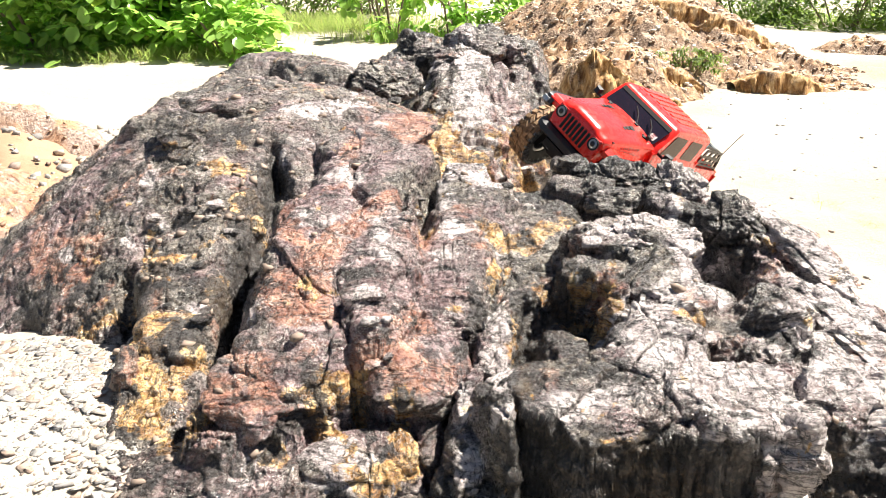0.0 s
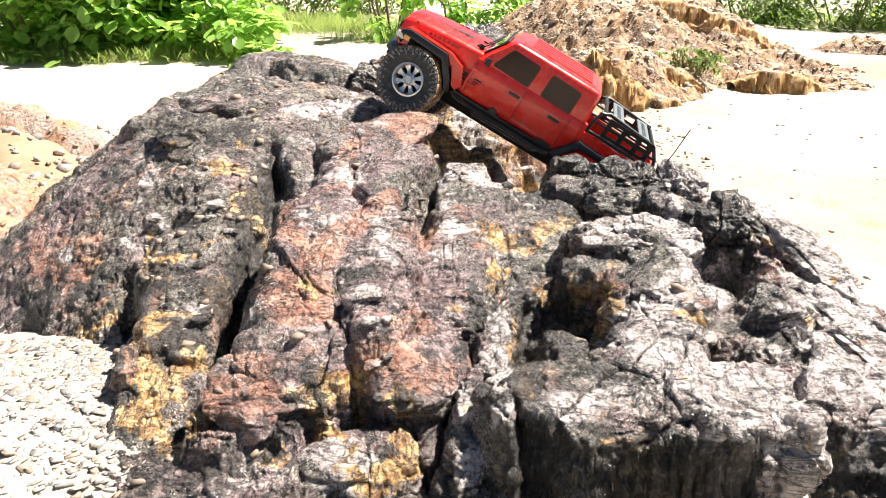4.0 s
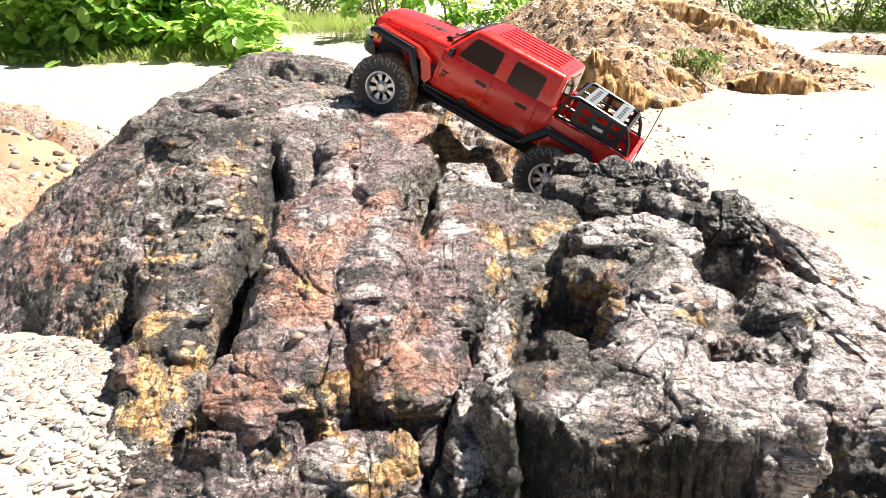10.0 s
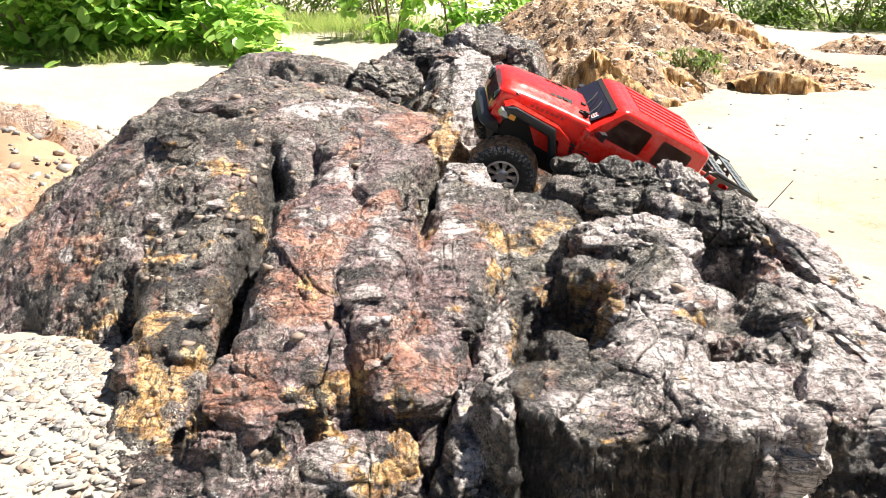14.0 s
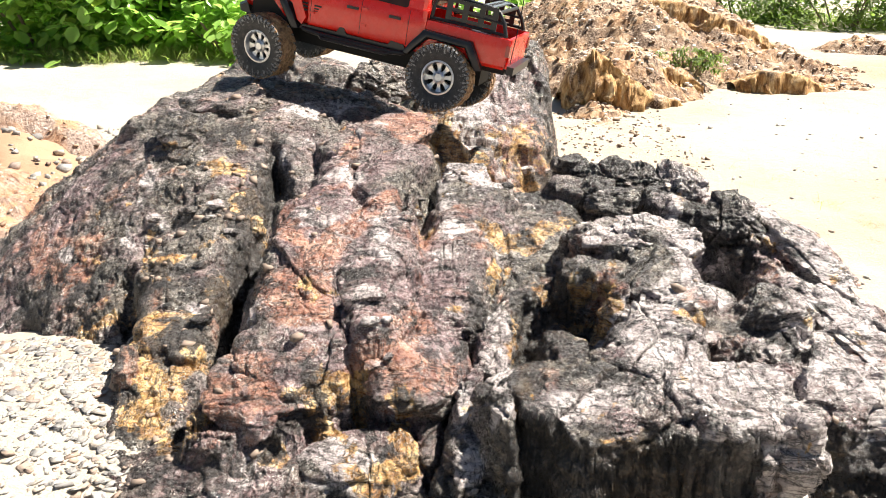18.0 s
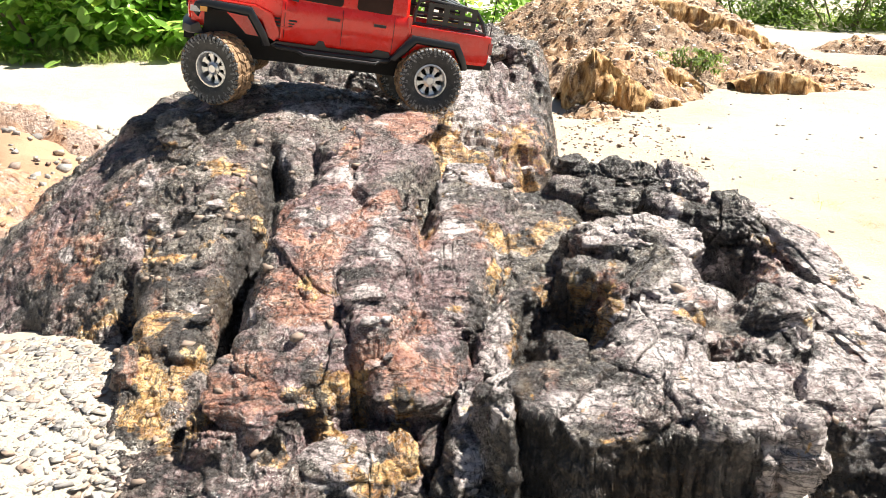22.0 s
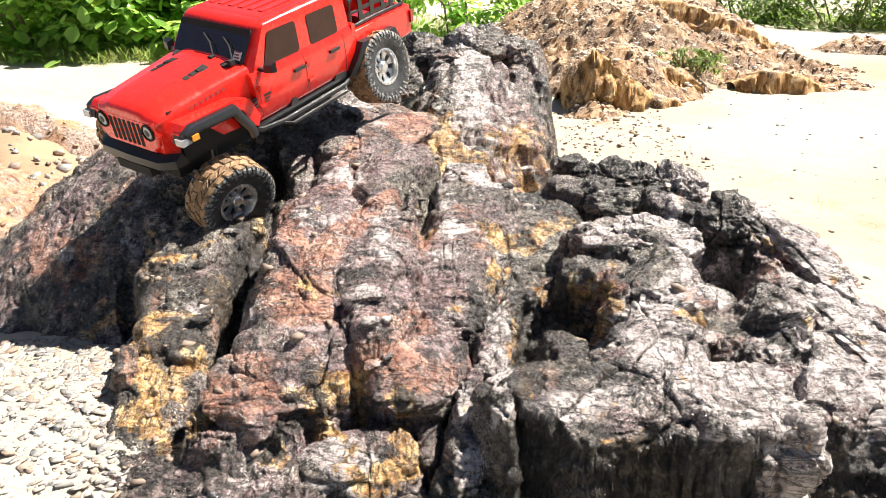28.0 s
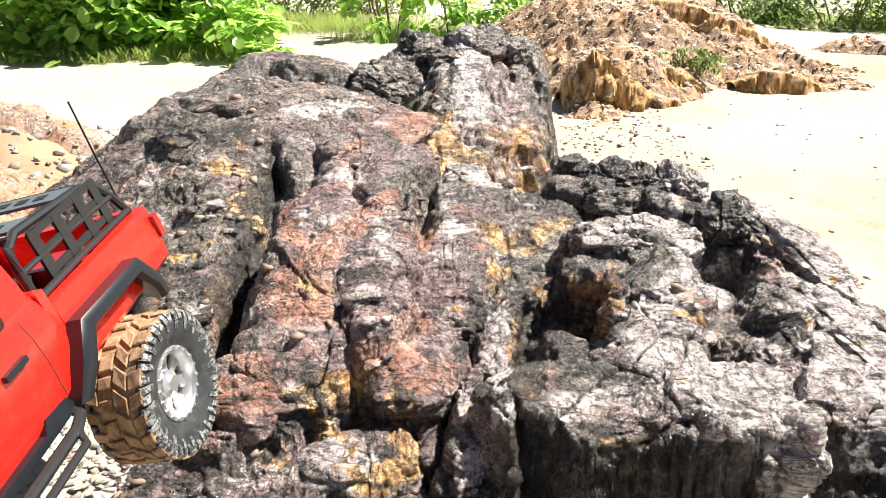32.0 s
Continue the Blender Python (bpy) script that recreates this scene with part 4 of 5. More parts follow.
spots = []
while len(spots) < 380:
    x, y = RNG.uniform(-0.7, 0.5), RNG.uniform(0.45, 1.7)
    keep = 0.9 * math.exp(-((x + 0.31) / 0.10) ** 2) + 0.7 * math.exp(-((x + 0.03) / 0.16) ** 2 - ((y - 1.5) / 0.15) ** 2) + 0.04
    if RNG.uniform() < keep:
        spots.append((x, y, rest(x, y), 0.002 + 0.006 * RNG.uniform() ** 3, 0.5))
tagged(new("rock_chips", stones_mesh("rock_chips", spots, CHIP)), "small rock chips caught in the gullies of the outcrop", "rock chips", kind="stuff")

# ---- the toy truck; lengths in millimetres, x forward, y to its left ----
def paint_nodes(tree, bsdf, node, link):
    at = tree.nodes.new("ShaderNodeTexCoord").outputs["Object"]
    big = noise_of(node, link, at, 9.0, 4, 0.6)
    dust = noise_of(node, link, at, 55.0, 8, 0.72)
    c = mix_of(tree, link, big, (0.74, 0.016, 0.010), (0.84, 0.026, 0.015))
    film = math_of(tree, link, "MULTIPLY", ramp_of(tree, link, dust, [(0.58, (0, 0, 0)), (0.74, (1, 1, 1))]), 0.12)
    link(mix_of(tree, link, film, c, (0.45, 0.22, 0.13)), bsdf.inputs["Base Color"])
    link(ramp_of(tree, link, dust, [(0.4, (0.20, 0.20, 0.20)), (0.7, (0.42, 0.42, 0.42))]), bsdf.inputs["Roughness"])
    bsdf.inputs["Coat Weight"].default_value = 0.8
    bsdf.inputs["Specular IOR Level"].default_value = 0.3
    bsdf.inputs["Coat Roughness"].default_value = 0.10
    bump_of(node, link, bsdf, [(big, 0.15, 0.004)])


def mud_nodes(tree, bsdf, node, link):
    at = tree.nodes.new("ShaderNodeTexCoord").outputs["Object"]
    n = noise_of(node, link, at, 70.0, 8, 0.7, 0.5)
    fine = noise_of(node, link, at, 500.0, 4, 0.7)
    c = ramp_of(tree, link, n, [(0.34, (0.05, 0.038, 0.03)), (0.44, (0.20, 0.125, 0.07)), (0.56, (0.36, 0.23, 0.125)), (0.72, (0.52, 0.38, 0.25))])
    link(c, bsdf.inputs["Base Color"])
    bsdf.inputs["Roughness"].default_value = 0.85
    bump_of(node, link, bsdf, [(n, 0.5, 0.002), (fine, 0.5, 0.0006)])


def rubber_nodes(tree, bsdf, node, link, worn=0.62):
    at = tree.nodes.new("ShaderNodeTexCoord").outputs["Object"]
    n = noise_of(node, link, at, 90.0, 8, 0.72)
    scuff = noise_of(node, link, at, 260.0, 5, 0.75, 1.0)
    c = ramp_of(tree, link, n, [(0.4, (0.020, 0.023, 0.026)), (0.6, (0.045, 0.048, 0.05)), (0.78, (0.16, 0.13, 0.10))])
    c = mix_of(tree, link, math_of(tree, link, "MULTIPLY", ramp_of(tree, link, scuff, [(worn, (0, 0, 0)), (worn + 0.08, (1, 1, 1))]), 0.6), c, (0.46, 0.48, 0.48))
    link(c, bsdf.inputs["Base Color"])
    bsdf.inputs["Roughness"].default_value = 0.55
    bump_of(node, link, bsdf, [(n, 0.3, 0.001)])


PAINT = material("red_paint", paint_nodes)
MUD = material("muddy_rubber", mud_nodes)
RUBBER = material("black_rubber", rubber_nodes)
SCUFF = material("scuffed_rubber", lambda *a: rubber_nodes(*a, worn=0.47))
BLACK = material("black_plastic", plain_nodes((0.011, 0.014, 0.018), 0.34, spread=0.4, scale=120))
MATT = material("matt_black", plain_nodes((0.010, 0.010, 0.010), 0.8, spread=0.4))
STEEL = material("painted_rail", plain_nodes((0.018, 0.019, 0.02), 0.35, spread=0.5, scale=150))
SILVER = material("satin_silver", plain_nodes((0.68, 0.69, 0.70), 0.30, 0.85, spread=0.35, scale=160))
GLASS = material("smoked_window", plain_nodes((0.040, 0.017, 0.013), 0.10, spread=0.6, scale=25))
GLASS.node_tree.nodes["Principled BSDF"].inputs["Specular IOR Level"].default_value = 0.25
SCREEN = material("tinted_windscreen", plain_nodes((0.018, 0.013, 0.022), 0.04, spread=0.6, scale=18, coat=0.6))
LENS = material("clear_lens", plain_nodes((0.40, 0.43, 0.46), 0.12, 0.3, spread=0.3, scale=400, coat=0.8))
AMBER = material("amber_lens", plain_nodes((0.75, 0.33, 0.04), 0.2, spread=0.15, coat=0.6))
TAIL = material("red_lens", plain_nodes((0.35, 0.01, 0.01), 0.15, spread=0.2, coat=0.6))
WHITE = material("white_print", plain_nodes((0.72, 0.72, 0.72), 0.5, spread=0.08))
BARS = material("grey_print", plain_nodes((0.25, 0.03, 0.03), 0.5, spread=0.2))
PANEL = material("grey_plate", plain_nodes((0.10, 0.125, 0.14), 0.45, spread=0.3, scale=150))
MM = 0.001


def part(name, bm, mat, parent, label="", smooth=True):
    bmesh.ops.recalc_face_normals(bm, faces=bm.faces)
    me = bpy.data.meshes.new(name)
    bm.to_mesh(me)
    bm.free()
    if smooth:
        me.polygons.foreach_set("use_smooth", np.ones(len(me.polygons), dtype=bool))
        me.set_sharp_from_angle(angle=radians(38))
    me.materials.append(mat)
    ob = new(name, me)
    if smooth:
        flat = ob.modifiers.new("flat_faces", "WEIGHTED_NORMAL")
        flat.keep_sharp = True
    if parent:
        ob.parent = parent
    if label:
        ob["label"] = label
    return ob


def bevel(bm, width, segments=2, angle=25):
    edges = [e for e in bm.edges if len(e.link_faces) == 2 and e.calc_face_angle(0) > radians(angle)]
    bmesh.ops.bevel(bm, geom=edges, offset=width * MM, segments=segments, profile=0.5, affect="EDGES", clamp_overlap=True)
    return bm


def add_loft(bm, rings, caps=True):
    """Skin rings of (x, y, z) points, all of one count."""
    loops = [[bm.verts.new(Vector(p) * MM) for p in ring] for ring in rings]
    n = len(rings[0])
    for a, b in zip(loops, loops[1:]):
        for k in range(n):
            bm.faces.new((a[k], a[(k + 1) % n], b[(k + 1) % n], b[k]))
    if caps:
        bm.faces.new(loops[0][::-1])
        bm.faces.new(loops[-1])
    return bm


def loft(rings, caps=True):
    return add_loft(bmesh.new(), rings, caps)


def plate(outline, y0, y1):
    """A side profile of (x, z) points, drawn out from y0 to y1."""
    return loft([[(x, y0, z) for x, z in outline], [(x, y1, z) for x, z in outline]])


def add_box(bm, x0, x1, y0, y1, z0, z1):
    return add_loft(bm, [[(x, y0, z0), (x, y1, z0), (x, y1, z1), (x, y0, z1)] for x in (x0, x1)])


def box(x0, x1, y0, y1, z0, z1):
    return add_box(bmesh.new(), x0, x1, y0, y1, z0, z1)


def add_tube(bm, path, radius, sides=8):
    pts = [Vector(p) for p in path]
    rings = []
    up = Vector((0, 0, 1))
    for k, p in enumerate(pts):
        d = (pts[min(k + 1, len(pts) - 1)] - pts[max(k - 1, 0)]).normalized()
        side = d.cross(up if abs(d.z) < 0.95 else Vector((0, 1, 0))).normalized()
        other = side.cross(d)
        rings.append([p + radius * (math.cos(a) * side + math.sin(a) * other) for a in (2 * math.pi * i / sides for i in range(sides))])
    return add_loft(bm, rings)


def tube(path, radius, sides=8):
    return add_tube(bmesh.new(), path, radius, sides)


def rounded(points, radius, steps=4):
    """Corner points of a flat outline, with round corners."""
    out, n = [], len(points)
    for k in range(n):
        p, a, b = (Vector(points[j % n]) for j in (k, k - 1, k + 1))
        r = min(radius, (a - p).length * 0.45, (b - p).length * 0.45)
        s, e = p + (a - p).normalized() * r, p + (b - p).normalized() * r
        for i in range(steps + 1):
            u = i / steps
            out.append(((1 - u) ** 2 * s + 2 * u * (1 - u) * p + u * u * e)[:])
    return out


def pane(corners, out, thick, radius=5):
    """A thin sheet on corner points, raised along out."""
    flat = rounded(corners, radius)
    o = Vector(out)
    return loft([[(Vector(p) - o * 0.6)[:] for p in flat], [(Vector(p) + o * thick)[:] for p in flat]])


def spun(profile, segments=40):
    """Turn a closed profile of (radius, y) about the y axis."""
    rings = []
    for i in range(segments):
        a = 2 * math.pi * i / segments
        rings.append([(r * math.sin(a), y, r * math.cos(a)) for r, y in profile])
    return loft(rings + rings[:1], False)


def both(side, points):
    return [(x, side * y, z) for x, y, z in points]


def build_wheel(parent):
    wheel = new("wheel")
    wheel.parent = parent
    carcass = [(30, -18), (40, -22.5), (50, -24), (55, -22), (56.5, -17), (56.5, 17), (55, 22), (50, 24), (40, 22.5), (30, 18), (29, 12), (29, -12)]
    tyre = part("tyre", spun(carcass, 48), RUBBER, wheel, "black rubber tyre scuffed white on the sidewall")
    part("mud_film", spun([(50, -19), (57.7, -17.5), (57.9, 0), (57.7, 17.5), (50, 19)], 48), MUD, wheel, "brown mud packed between the lugs")
    rng = random.Random(5)
    bm = bmesh.new()
    n = 22
    for column, (y0, y1, skew) in enumerate(((-23, -12.5, 0.07), (-11.5, -0.8, -0.12), (0.8, 11.5, 0.12), (12.5, 23, -0.07))):
        for i in range(n):
            base = 2 * math.pi * (i + (0.5, 0.1, 0.6, 0.0)[column]) / n
            wide = rng.uniform(0.16, 0.235)
            skew = skew * rng.uniform(0.6, 1.3)
            top = rng.uniform(59.4, 60.4)
            rings = []
            for r, tuck in ((54.5, 0.0), (top - 0.8, 0.006), (top, 0.022)):
                corners = ((tuck, y0 + 30 * tuck), (wide - tuck, y0 + 30 * tuck), (wide + skew - tuck, y1 - 30 * tuck), (skew + tuck, y1 - 30 * tuck))
                rings.append([(r * math.sin(base + a), y, r * math.cos(base + a)) for a, y in corners])
            add_loft(bm, rings)
    tagged(part("tread", bm, MUD, wheel, "tread lugs caked with brown mud", smooth=False), kind="stuff")
    bm = bmesh.new()
    for i in range(2 * n):
        for side in (-1, 1):
            t0 = 2 * math.pi * (i + rng.uniform(-0.1, 0.1)) / (2 * n)
            a1, r0 = (0.085, 44) if i % 2 else (0.10, 48.5)
            add_loft(bm, [[(r * math.sin(t0 + a + twist), side * y, r * math.cos(t0 + a + twist)) for a, y in ((0, 20), (a1, 20), (a1, w), (0, w))]
                          for r, w, twist in ((r0, 23.6, 0), (52, 25.4, 0.03), (56, 24.8, 0.05), (59, 22.5, 0.05))])
    tagged(part("side_tread", bm, SCUFF, wheel, "sidewall lugs scuffed white", smooth=False), kind="stuff")
    rim = part("rim", spun([(30.5, 15), (30.5, 19), (27.5, 19.5), (25.5, 16), (24.5, 6), (24.5, -14), (28, -16), (29.5, -16)], 40), SILVER, wheel, "satin silver rim")
    bm = bmesh.new()
    for i in range(8):
        a = 2 * math.pi * (i + 0.5) / 8
        c, s = math.cos(a), math.sin(a)
        rings = []
        for r, w, y in ((9, 3.4, 10.5), (14, 3.6, 9), (20, 4.6, 9.3), (25.5, 8.2, 10.5)):
            rings.append([(r * s + q * c, yy, r * c - q * s) for q, yy in ((-w, y - 3), (w, y - 3), (w * 0.8, y), (-w * 0.8, y))])
        add_loft(bm, rings)
    part("spokes", bm, SILVER, wheel)
    part("hub_cap", spun([(0.1, 15.5), (6.5, 15.5), (8, 13.5), (11.5, 12.2), (11.5, 6), (0.1, 6)], 20), SILVER, wheel)
    for i in range(20):
        a = 2 * math.pi * i / 20
        x, z = 28.6 * math.sin(a), 28.6 * math.cos(a)
        bm = bmesh.new()
        add_box(bm, x - 1.1, x + 1.1, 18.5, 20.6, z - 1.1, z + 1.1)
        part("bolt", bm, SILVER, wheel)
    part("brake_disc", spun([(0.1, 1), (24, 1), (24, -3), (0.1, -3)], 24), MATT, wheel)
    return wheel


def flare(side, hub, front):
    """The black arch over a wheel: a band along a five-sided path."""
    if front:
        path = [(66, 84), (60, 98), (47, 104), (-30, 101), (-56, 62), (-64, 42)]
    else:
        path = [(78, 46), (62, 68), (42, 92), (-46, 89), (-63, 62), (-71, 44)]
    rings = []
    for k, (dx, dz) in enumerate(path):
        p = Vector((dx, dz))
        inward = (Vector((0, 50)) - p).normalized() * 10
        x, z = hub + dx, 56 + dz
        i = inward
        wide = 103 if 0 < k < 5 else 98
        rings.append(both(side, [(x, 80, z), (x, wide - 3, z), (x + i.x * 0.4, wide, z + i.y * 0.4 - 1), (x + i.x, wide, z + i.y - 3),
                                 (x + i.x * 1.3, wide - 4, z + i.y * 1.3 - 4), (x + i.x * 1.1, 80, z + i.y * 1.1)]))
    return bevel(loft(rings), 2.0, 3, 30)


def build_truck():
    truck = tagged(new("toy_truck"), "red toy pickup truck with black roll cage and muddy tyres", "toy truck")
    # chassis, under the body
    part("chassis", box(-235, 215, -36, 36, 62, 96), MATT, truck)
    part("inner_floor", box(-284, 225, -70, 70, 98, 108), MATT, truck)
    # bonnet and nose
    rings = []
    for x, w, ze, zt, zb in ((249, 50, 161, 164, 156), (247.5, 57, 164, 168, 150), (243, 61, 166.5, 172, 118), (235, 64, 169.5, 175.5, 114), (215, 67, 173, 179.5, 112),
                             (190, 69, 176, 182.3, 111), (165, 71, 178.5, 184.7, 109), (140, 73, 181, 187, 108), (115, 76, 183.2, 189, 107), (92, 79, 185.5, 190.5, 106)):
        half = [(w - 2, zb), (w + 1, (zb + ze) / 2), (w + 0.3, ze - 6), (w - 1.5, ze - 2), (w - 5, ze + 0.5), (w * 0.86, zt - 2.6), (w * 0.70, zt - 1.6), (w * 0.58, zt + 2.2), (w * 0.44, zt + 3.8), (w * 0.2, zt + 4.6)]
        rings.append([(x, y, z) for y, z in half] + [(x, -y, z) for y, z in half[::-1]])
    part("bonnet", bevel(loft(rings), 0.8, 2, 38), PAINT, truck)
    for side in (-1, 1):
        fender = plate([(236, 142), (238, 152), (228, 161), (140, 160), (112, 150), (98, 120), (106, 106), (116, 112), (128, 140), (150, 148), (222, 150), (230, 140)], 56, 92)
        if side < 0:
            bmesh.ops.scale(fender, vec=(1, -1, 1), verts=fender.verts)
        part("fender", bevel(fender, 2, 2), PAINT, truck)
        part("wheel_arch_liner", box(118, 222, side * 40, side * 70, 108, 146), MATT, truck)
        # vent behind the front wheel
        for k in range(3):
            part("side_vent", box(98, 108, side * 88, side * 90.6, 131 + 6 * k, 134 + 6 * k), MATT, truck)
    # grille with seven slots between round lamps
    outline = [(-63, 148), (-60, 132), (-48, 120), (48, 120), (60, 132), (63, 148), (58, 164), (-58, 164)]
    shell = loft([[(238, y, z) for y, z in outline], [(247, y * 0.985, z) for y, z in outline], [(249.5, y * 0.93, 143 + (z - 143) * 0.9) for y, z in outline]])
    grille = part("grille", bevel(shell, 1.2), PAINT, truck, "red grille with seven tall black slots")
    for k in range(7):
        y = (k - 3) * 9.4
        part("grille_slot", pane([(249.6, y - 3.1, 126), (249.6, y + 3.1, 126), (249.6, y + 3.1, 159), (249.6, y - 3.1, 159)], (1, 0, 0), 0.4, 2.2), MATT, grille)
    for side in (-1, 1):
        lamp = part("headlight", spun([(0.1, 2), (7.5, 1.4), (9.5, 0), (9.5, -4), (0.1, -4)], 24), LENS, truck, "round clear headlight")
        lamp.matrix_basis = pose(250 * MM, side * 46 * MM, 150 * MM, 0, 0, -90)
        part("bezel", spun([(9.3, 2.2), (11, 2), (11.8, 0), (11.4, -3), (9.3, -3)], 24), MATT, lamp)
        part("lamp_core", spun([(0.1, 3), (4, 2.6), (5, 2), (0.1, 1)], 16), BLACK, lamp)
    # bumper
    bumper = part("front_bumper", bevel(loft([[(x, y, z) for x, z in ((250 - d, 96 + d / 4), (259 - d, 101), (259 - d, 112), (246 - d, 119), (238 - d, 100))]
                                              for y, d in ((-76, 16), (-58, 2), (0, 0), (58, 2), (76, 16))]), 2.0), BLACK, truck, "black plastic front bumper")
    part("skid_plate", bevel(box(240, 256, -34, 34, 84, 97), 3), MATT, bumper)
    for side in (-1, 1):
        part("flare", flare(side, 176, True), BLACK, truck, "black plastic wheel-arch flare")
        part("flare", flare(side, -176, False), BLACK, truck, "black plastic wheel-arch flare")
        part("side_marker", bevel(box(228, 243.5, side * 88, side * 102, 139, 148), 2), LENS, truck, "clear front marker lamp")
        part("indicator", bevel(box(217, 228, side * 96, side * 104.5, 141, 149), 1.5), AMBER, truck, "amber indicator lens")
        part("bonnet_catch", bevel(box(219, 226, side * 60, side * 64, 164, 172), 1), BLACK, truck)
    # cabin sides: doors and sills
    for side in (-1, 1):
        rings = []
        for x in (97, 92, 9.5, 6.5, -78, -122, -128):
            t = 0 if -125 < x < 95 else 2
            rings.append(both(side, [(x, 60, 104), (x, 82 - t, 104), (x, 88 - t, 112), (x, 90.5 - t, 138), (x, 90 - t, 160), (x, 87 - t, 173), (x, 84 - t, 178), (x, 60, 178)]))
        cab = part("cab_side", bevel(loft(rings), 1.2, 2, 40), PAINT, truck)
        for x in (-8, 91, -100):
            part("door_seam", tube(both(side, [(x, 87.6, 112), (x, 90.1, 138), (x, 89.6, 160), (x, 86.6, 173)]), 0.75, 6), MATT, cab)
        for x, z in ((92, 130), (92, 158), (-12, 130), (-12, 158)):
            part("hinge", bevel(box(x - 9, x + 3, side * 89, side * 92.2, z - 2, z + 2), 0.8), PAINT, cab)
        for x in (8, -74):
            part("door_handle", bevel(box(x - 11, x + 11, side * 89, side * 94, 153.3, 157.8), 1.8), BLACK, cab, "black door handle")
        # sill rail with steps
        rail = part("rock_slider", tube(both(side, [(110, 80, 101), (100, 92, 98), (60, 98, 96), (-80, 98, 96), (-95, 93, 97), (-102, 80, 101)]), 4.2), STEEL, truck, "black tubular rock slider")
        part("step_bar", tube(both(side, [(66, 98, 95), (56, 109, 92), (-70, 109, 92), (-80, 98, 95)]), 2.8), STEEL, rail)
        part("sill", bevel(plate([(112, 98), (104, 106), (36, 106), (30, 116), (22, 116), (16, 106), (-66, 106), (-72, 114), (-96, 112), (-102, 100)], side * 80, side * 89.5), 1), BLACK, truck)
        part("mirror", bevel(loft([both(side, [(72, 97, 176), (72, 113, 178), (72, 113, 193), (72, 97, 192)]), both(side, [(83, 99, 178), (80, 111, 179), (80, 111, 190), (83, 99, 189)])]), 2), BLACK, truck, "black door mirror")
        part("mirror_arm", box(74, 80, side * 84, side * 99, 177, 182), BLACK, truck)
    # greenhouse and roof
    rings = []
    for z, xf, xr, w in ((177, 97, -127, 84.5), (190, 90, -127, 83.5), (228, 62, -125, 79), (233, 55, -123, 76), (236.5, 44, -116, 68)):
        rings.append([(xf, 0, z), (xf - 2, w * 0.9, z), (xf - 8, w, z), (0, w, z), (-60, w, z), (xr + 6, w, z), (xr, w * 0.92, z), (xr, 0, z), (xr, -w * 0.92, z),
                      (xr + 6, -w, z), (-60, -w, z), (0, -w, z), (xf - 8, -w, z), (xf - 2, -w * 0.9, z)])
    cabin = part("cabin", bevel(loft(rings), 2.0, 3, 30), PAINT, truck)
    roof = part("roof_panel", bevel(loft([[(44, -67, 235.5), (44, 67, 235.5), (-115, 66, 235.5), (-115, -66, 235.5)], [(36, -60, 239), (36, 60, 239), (-108, 60, 238), (-108, -60, 238)]]), 2.5, 3), PAINT, truck)
    for k in range(6):
        y = (k - 2.5) * 20
        part("roof_rib", bevel(box(-100, 24, y - 5, y + 5, 237.6, 240.2), 1.1, 2), PAINT, roof)
    # windows; the side glass leans with the pillars
    part("windscreen", pane([(93.4, -71, 188), (93.4, 71, 188), (64.5, 70, 227), (64.5, -70, 227)], (0.8, 0, 0.6), 0.8, 5), SCREEN, truck, "tinted windscreen with a dark top band")
    part("sun_band", pane([(69.8, -70, 220.5), (69.8, 70, 220.5), (64.8, 69.5, 227.6), (64.8, -69.5, 227.6)], (0.8, 0, 0.6), 1.3, 2), MATT, truck)
    for side in (-1, 1):
        lean = (0, side * 1.0, 0.1)
        front = [(69, 84.6, 179.5), (-6.5, 84.6, 177.5), (-8.5, 80.6, 220.5), (48, 80.6, 222)]
        rear = [(-31, 84.6, 177), (-94, 84.6, 175.5), (-94, 80.6, 218.5), (-33, 80.6, 220.5)]
        for outline in (front, rear):
            glass = part("side_window", pane(both(side, outline), lean, 0.7, 6), GLASS, truck, "smoked side window")
    part("rear_window", pane([(-127.6, -58, 186), (-127.6, 58, 186), (-125.8, 56, 222), (-125.8, -56, 222)], (-1, 0, 0), 0.8, 6), GLASS, truck)
    part("sticker", pane([(90.6, 50, 192), (90.6, 64, 192), (83, 64, 201.8), (83, 50, 201.8)], (0.8, 0, 0.6), 1.5, 1), WHITE, truck, "white square sticker with unreadable print")
    for k in range(3):
        part("print_bar", pane([(89.4 - 2.6 * k, 52, 193.6 + 3.3 * k), (89.4 - 2.6 * k, 62 - 2 * (k % 2), 193.6 + 3.3 * k), (88.2 - 2.6 * k, 62 - 2 * (k % 2), 195.2 + 3.3 * k), (88.2 - 2.6 * k, 52, 195.2 + 3.3 * k)], (0.8, 0, 0.6), 2.0, 0.3), BARS, truck)
    # cowl, wipers, bonnet vents
    cowl = part("cowl", bevel(loft([[(97, -60, 186), (97, 60, 186), (97, 60, 191.6), (97, -60, 191.6)], [(112, -52, 184), (112, 52, 184), (112, 52, 190.6), (112, -52, 190.6)]]), 1), MATT, truck)
    for k in range(14):
        y = (k - 6.5) * 7
        part("cowl_fin", box(99, 110, y - 1.2, y + 1.2, 190.0, 192.2), BLACK, cowl)
    for y0, y1 in ((20, -14), (58, 26)):
        wiper = part("wiper", tube([(100, y0, 194), (96, y0 - 4, 197), (86, (y0 + y1) / 2, 208), (79, y1, 216)], 1.3, 6), MATT, truck)
        part("wiper_pivot", box(98, 106, y0 - 4, y0 + 4, 190, 196.5), MATT, wiper)
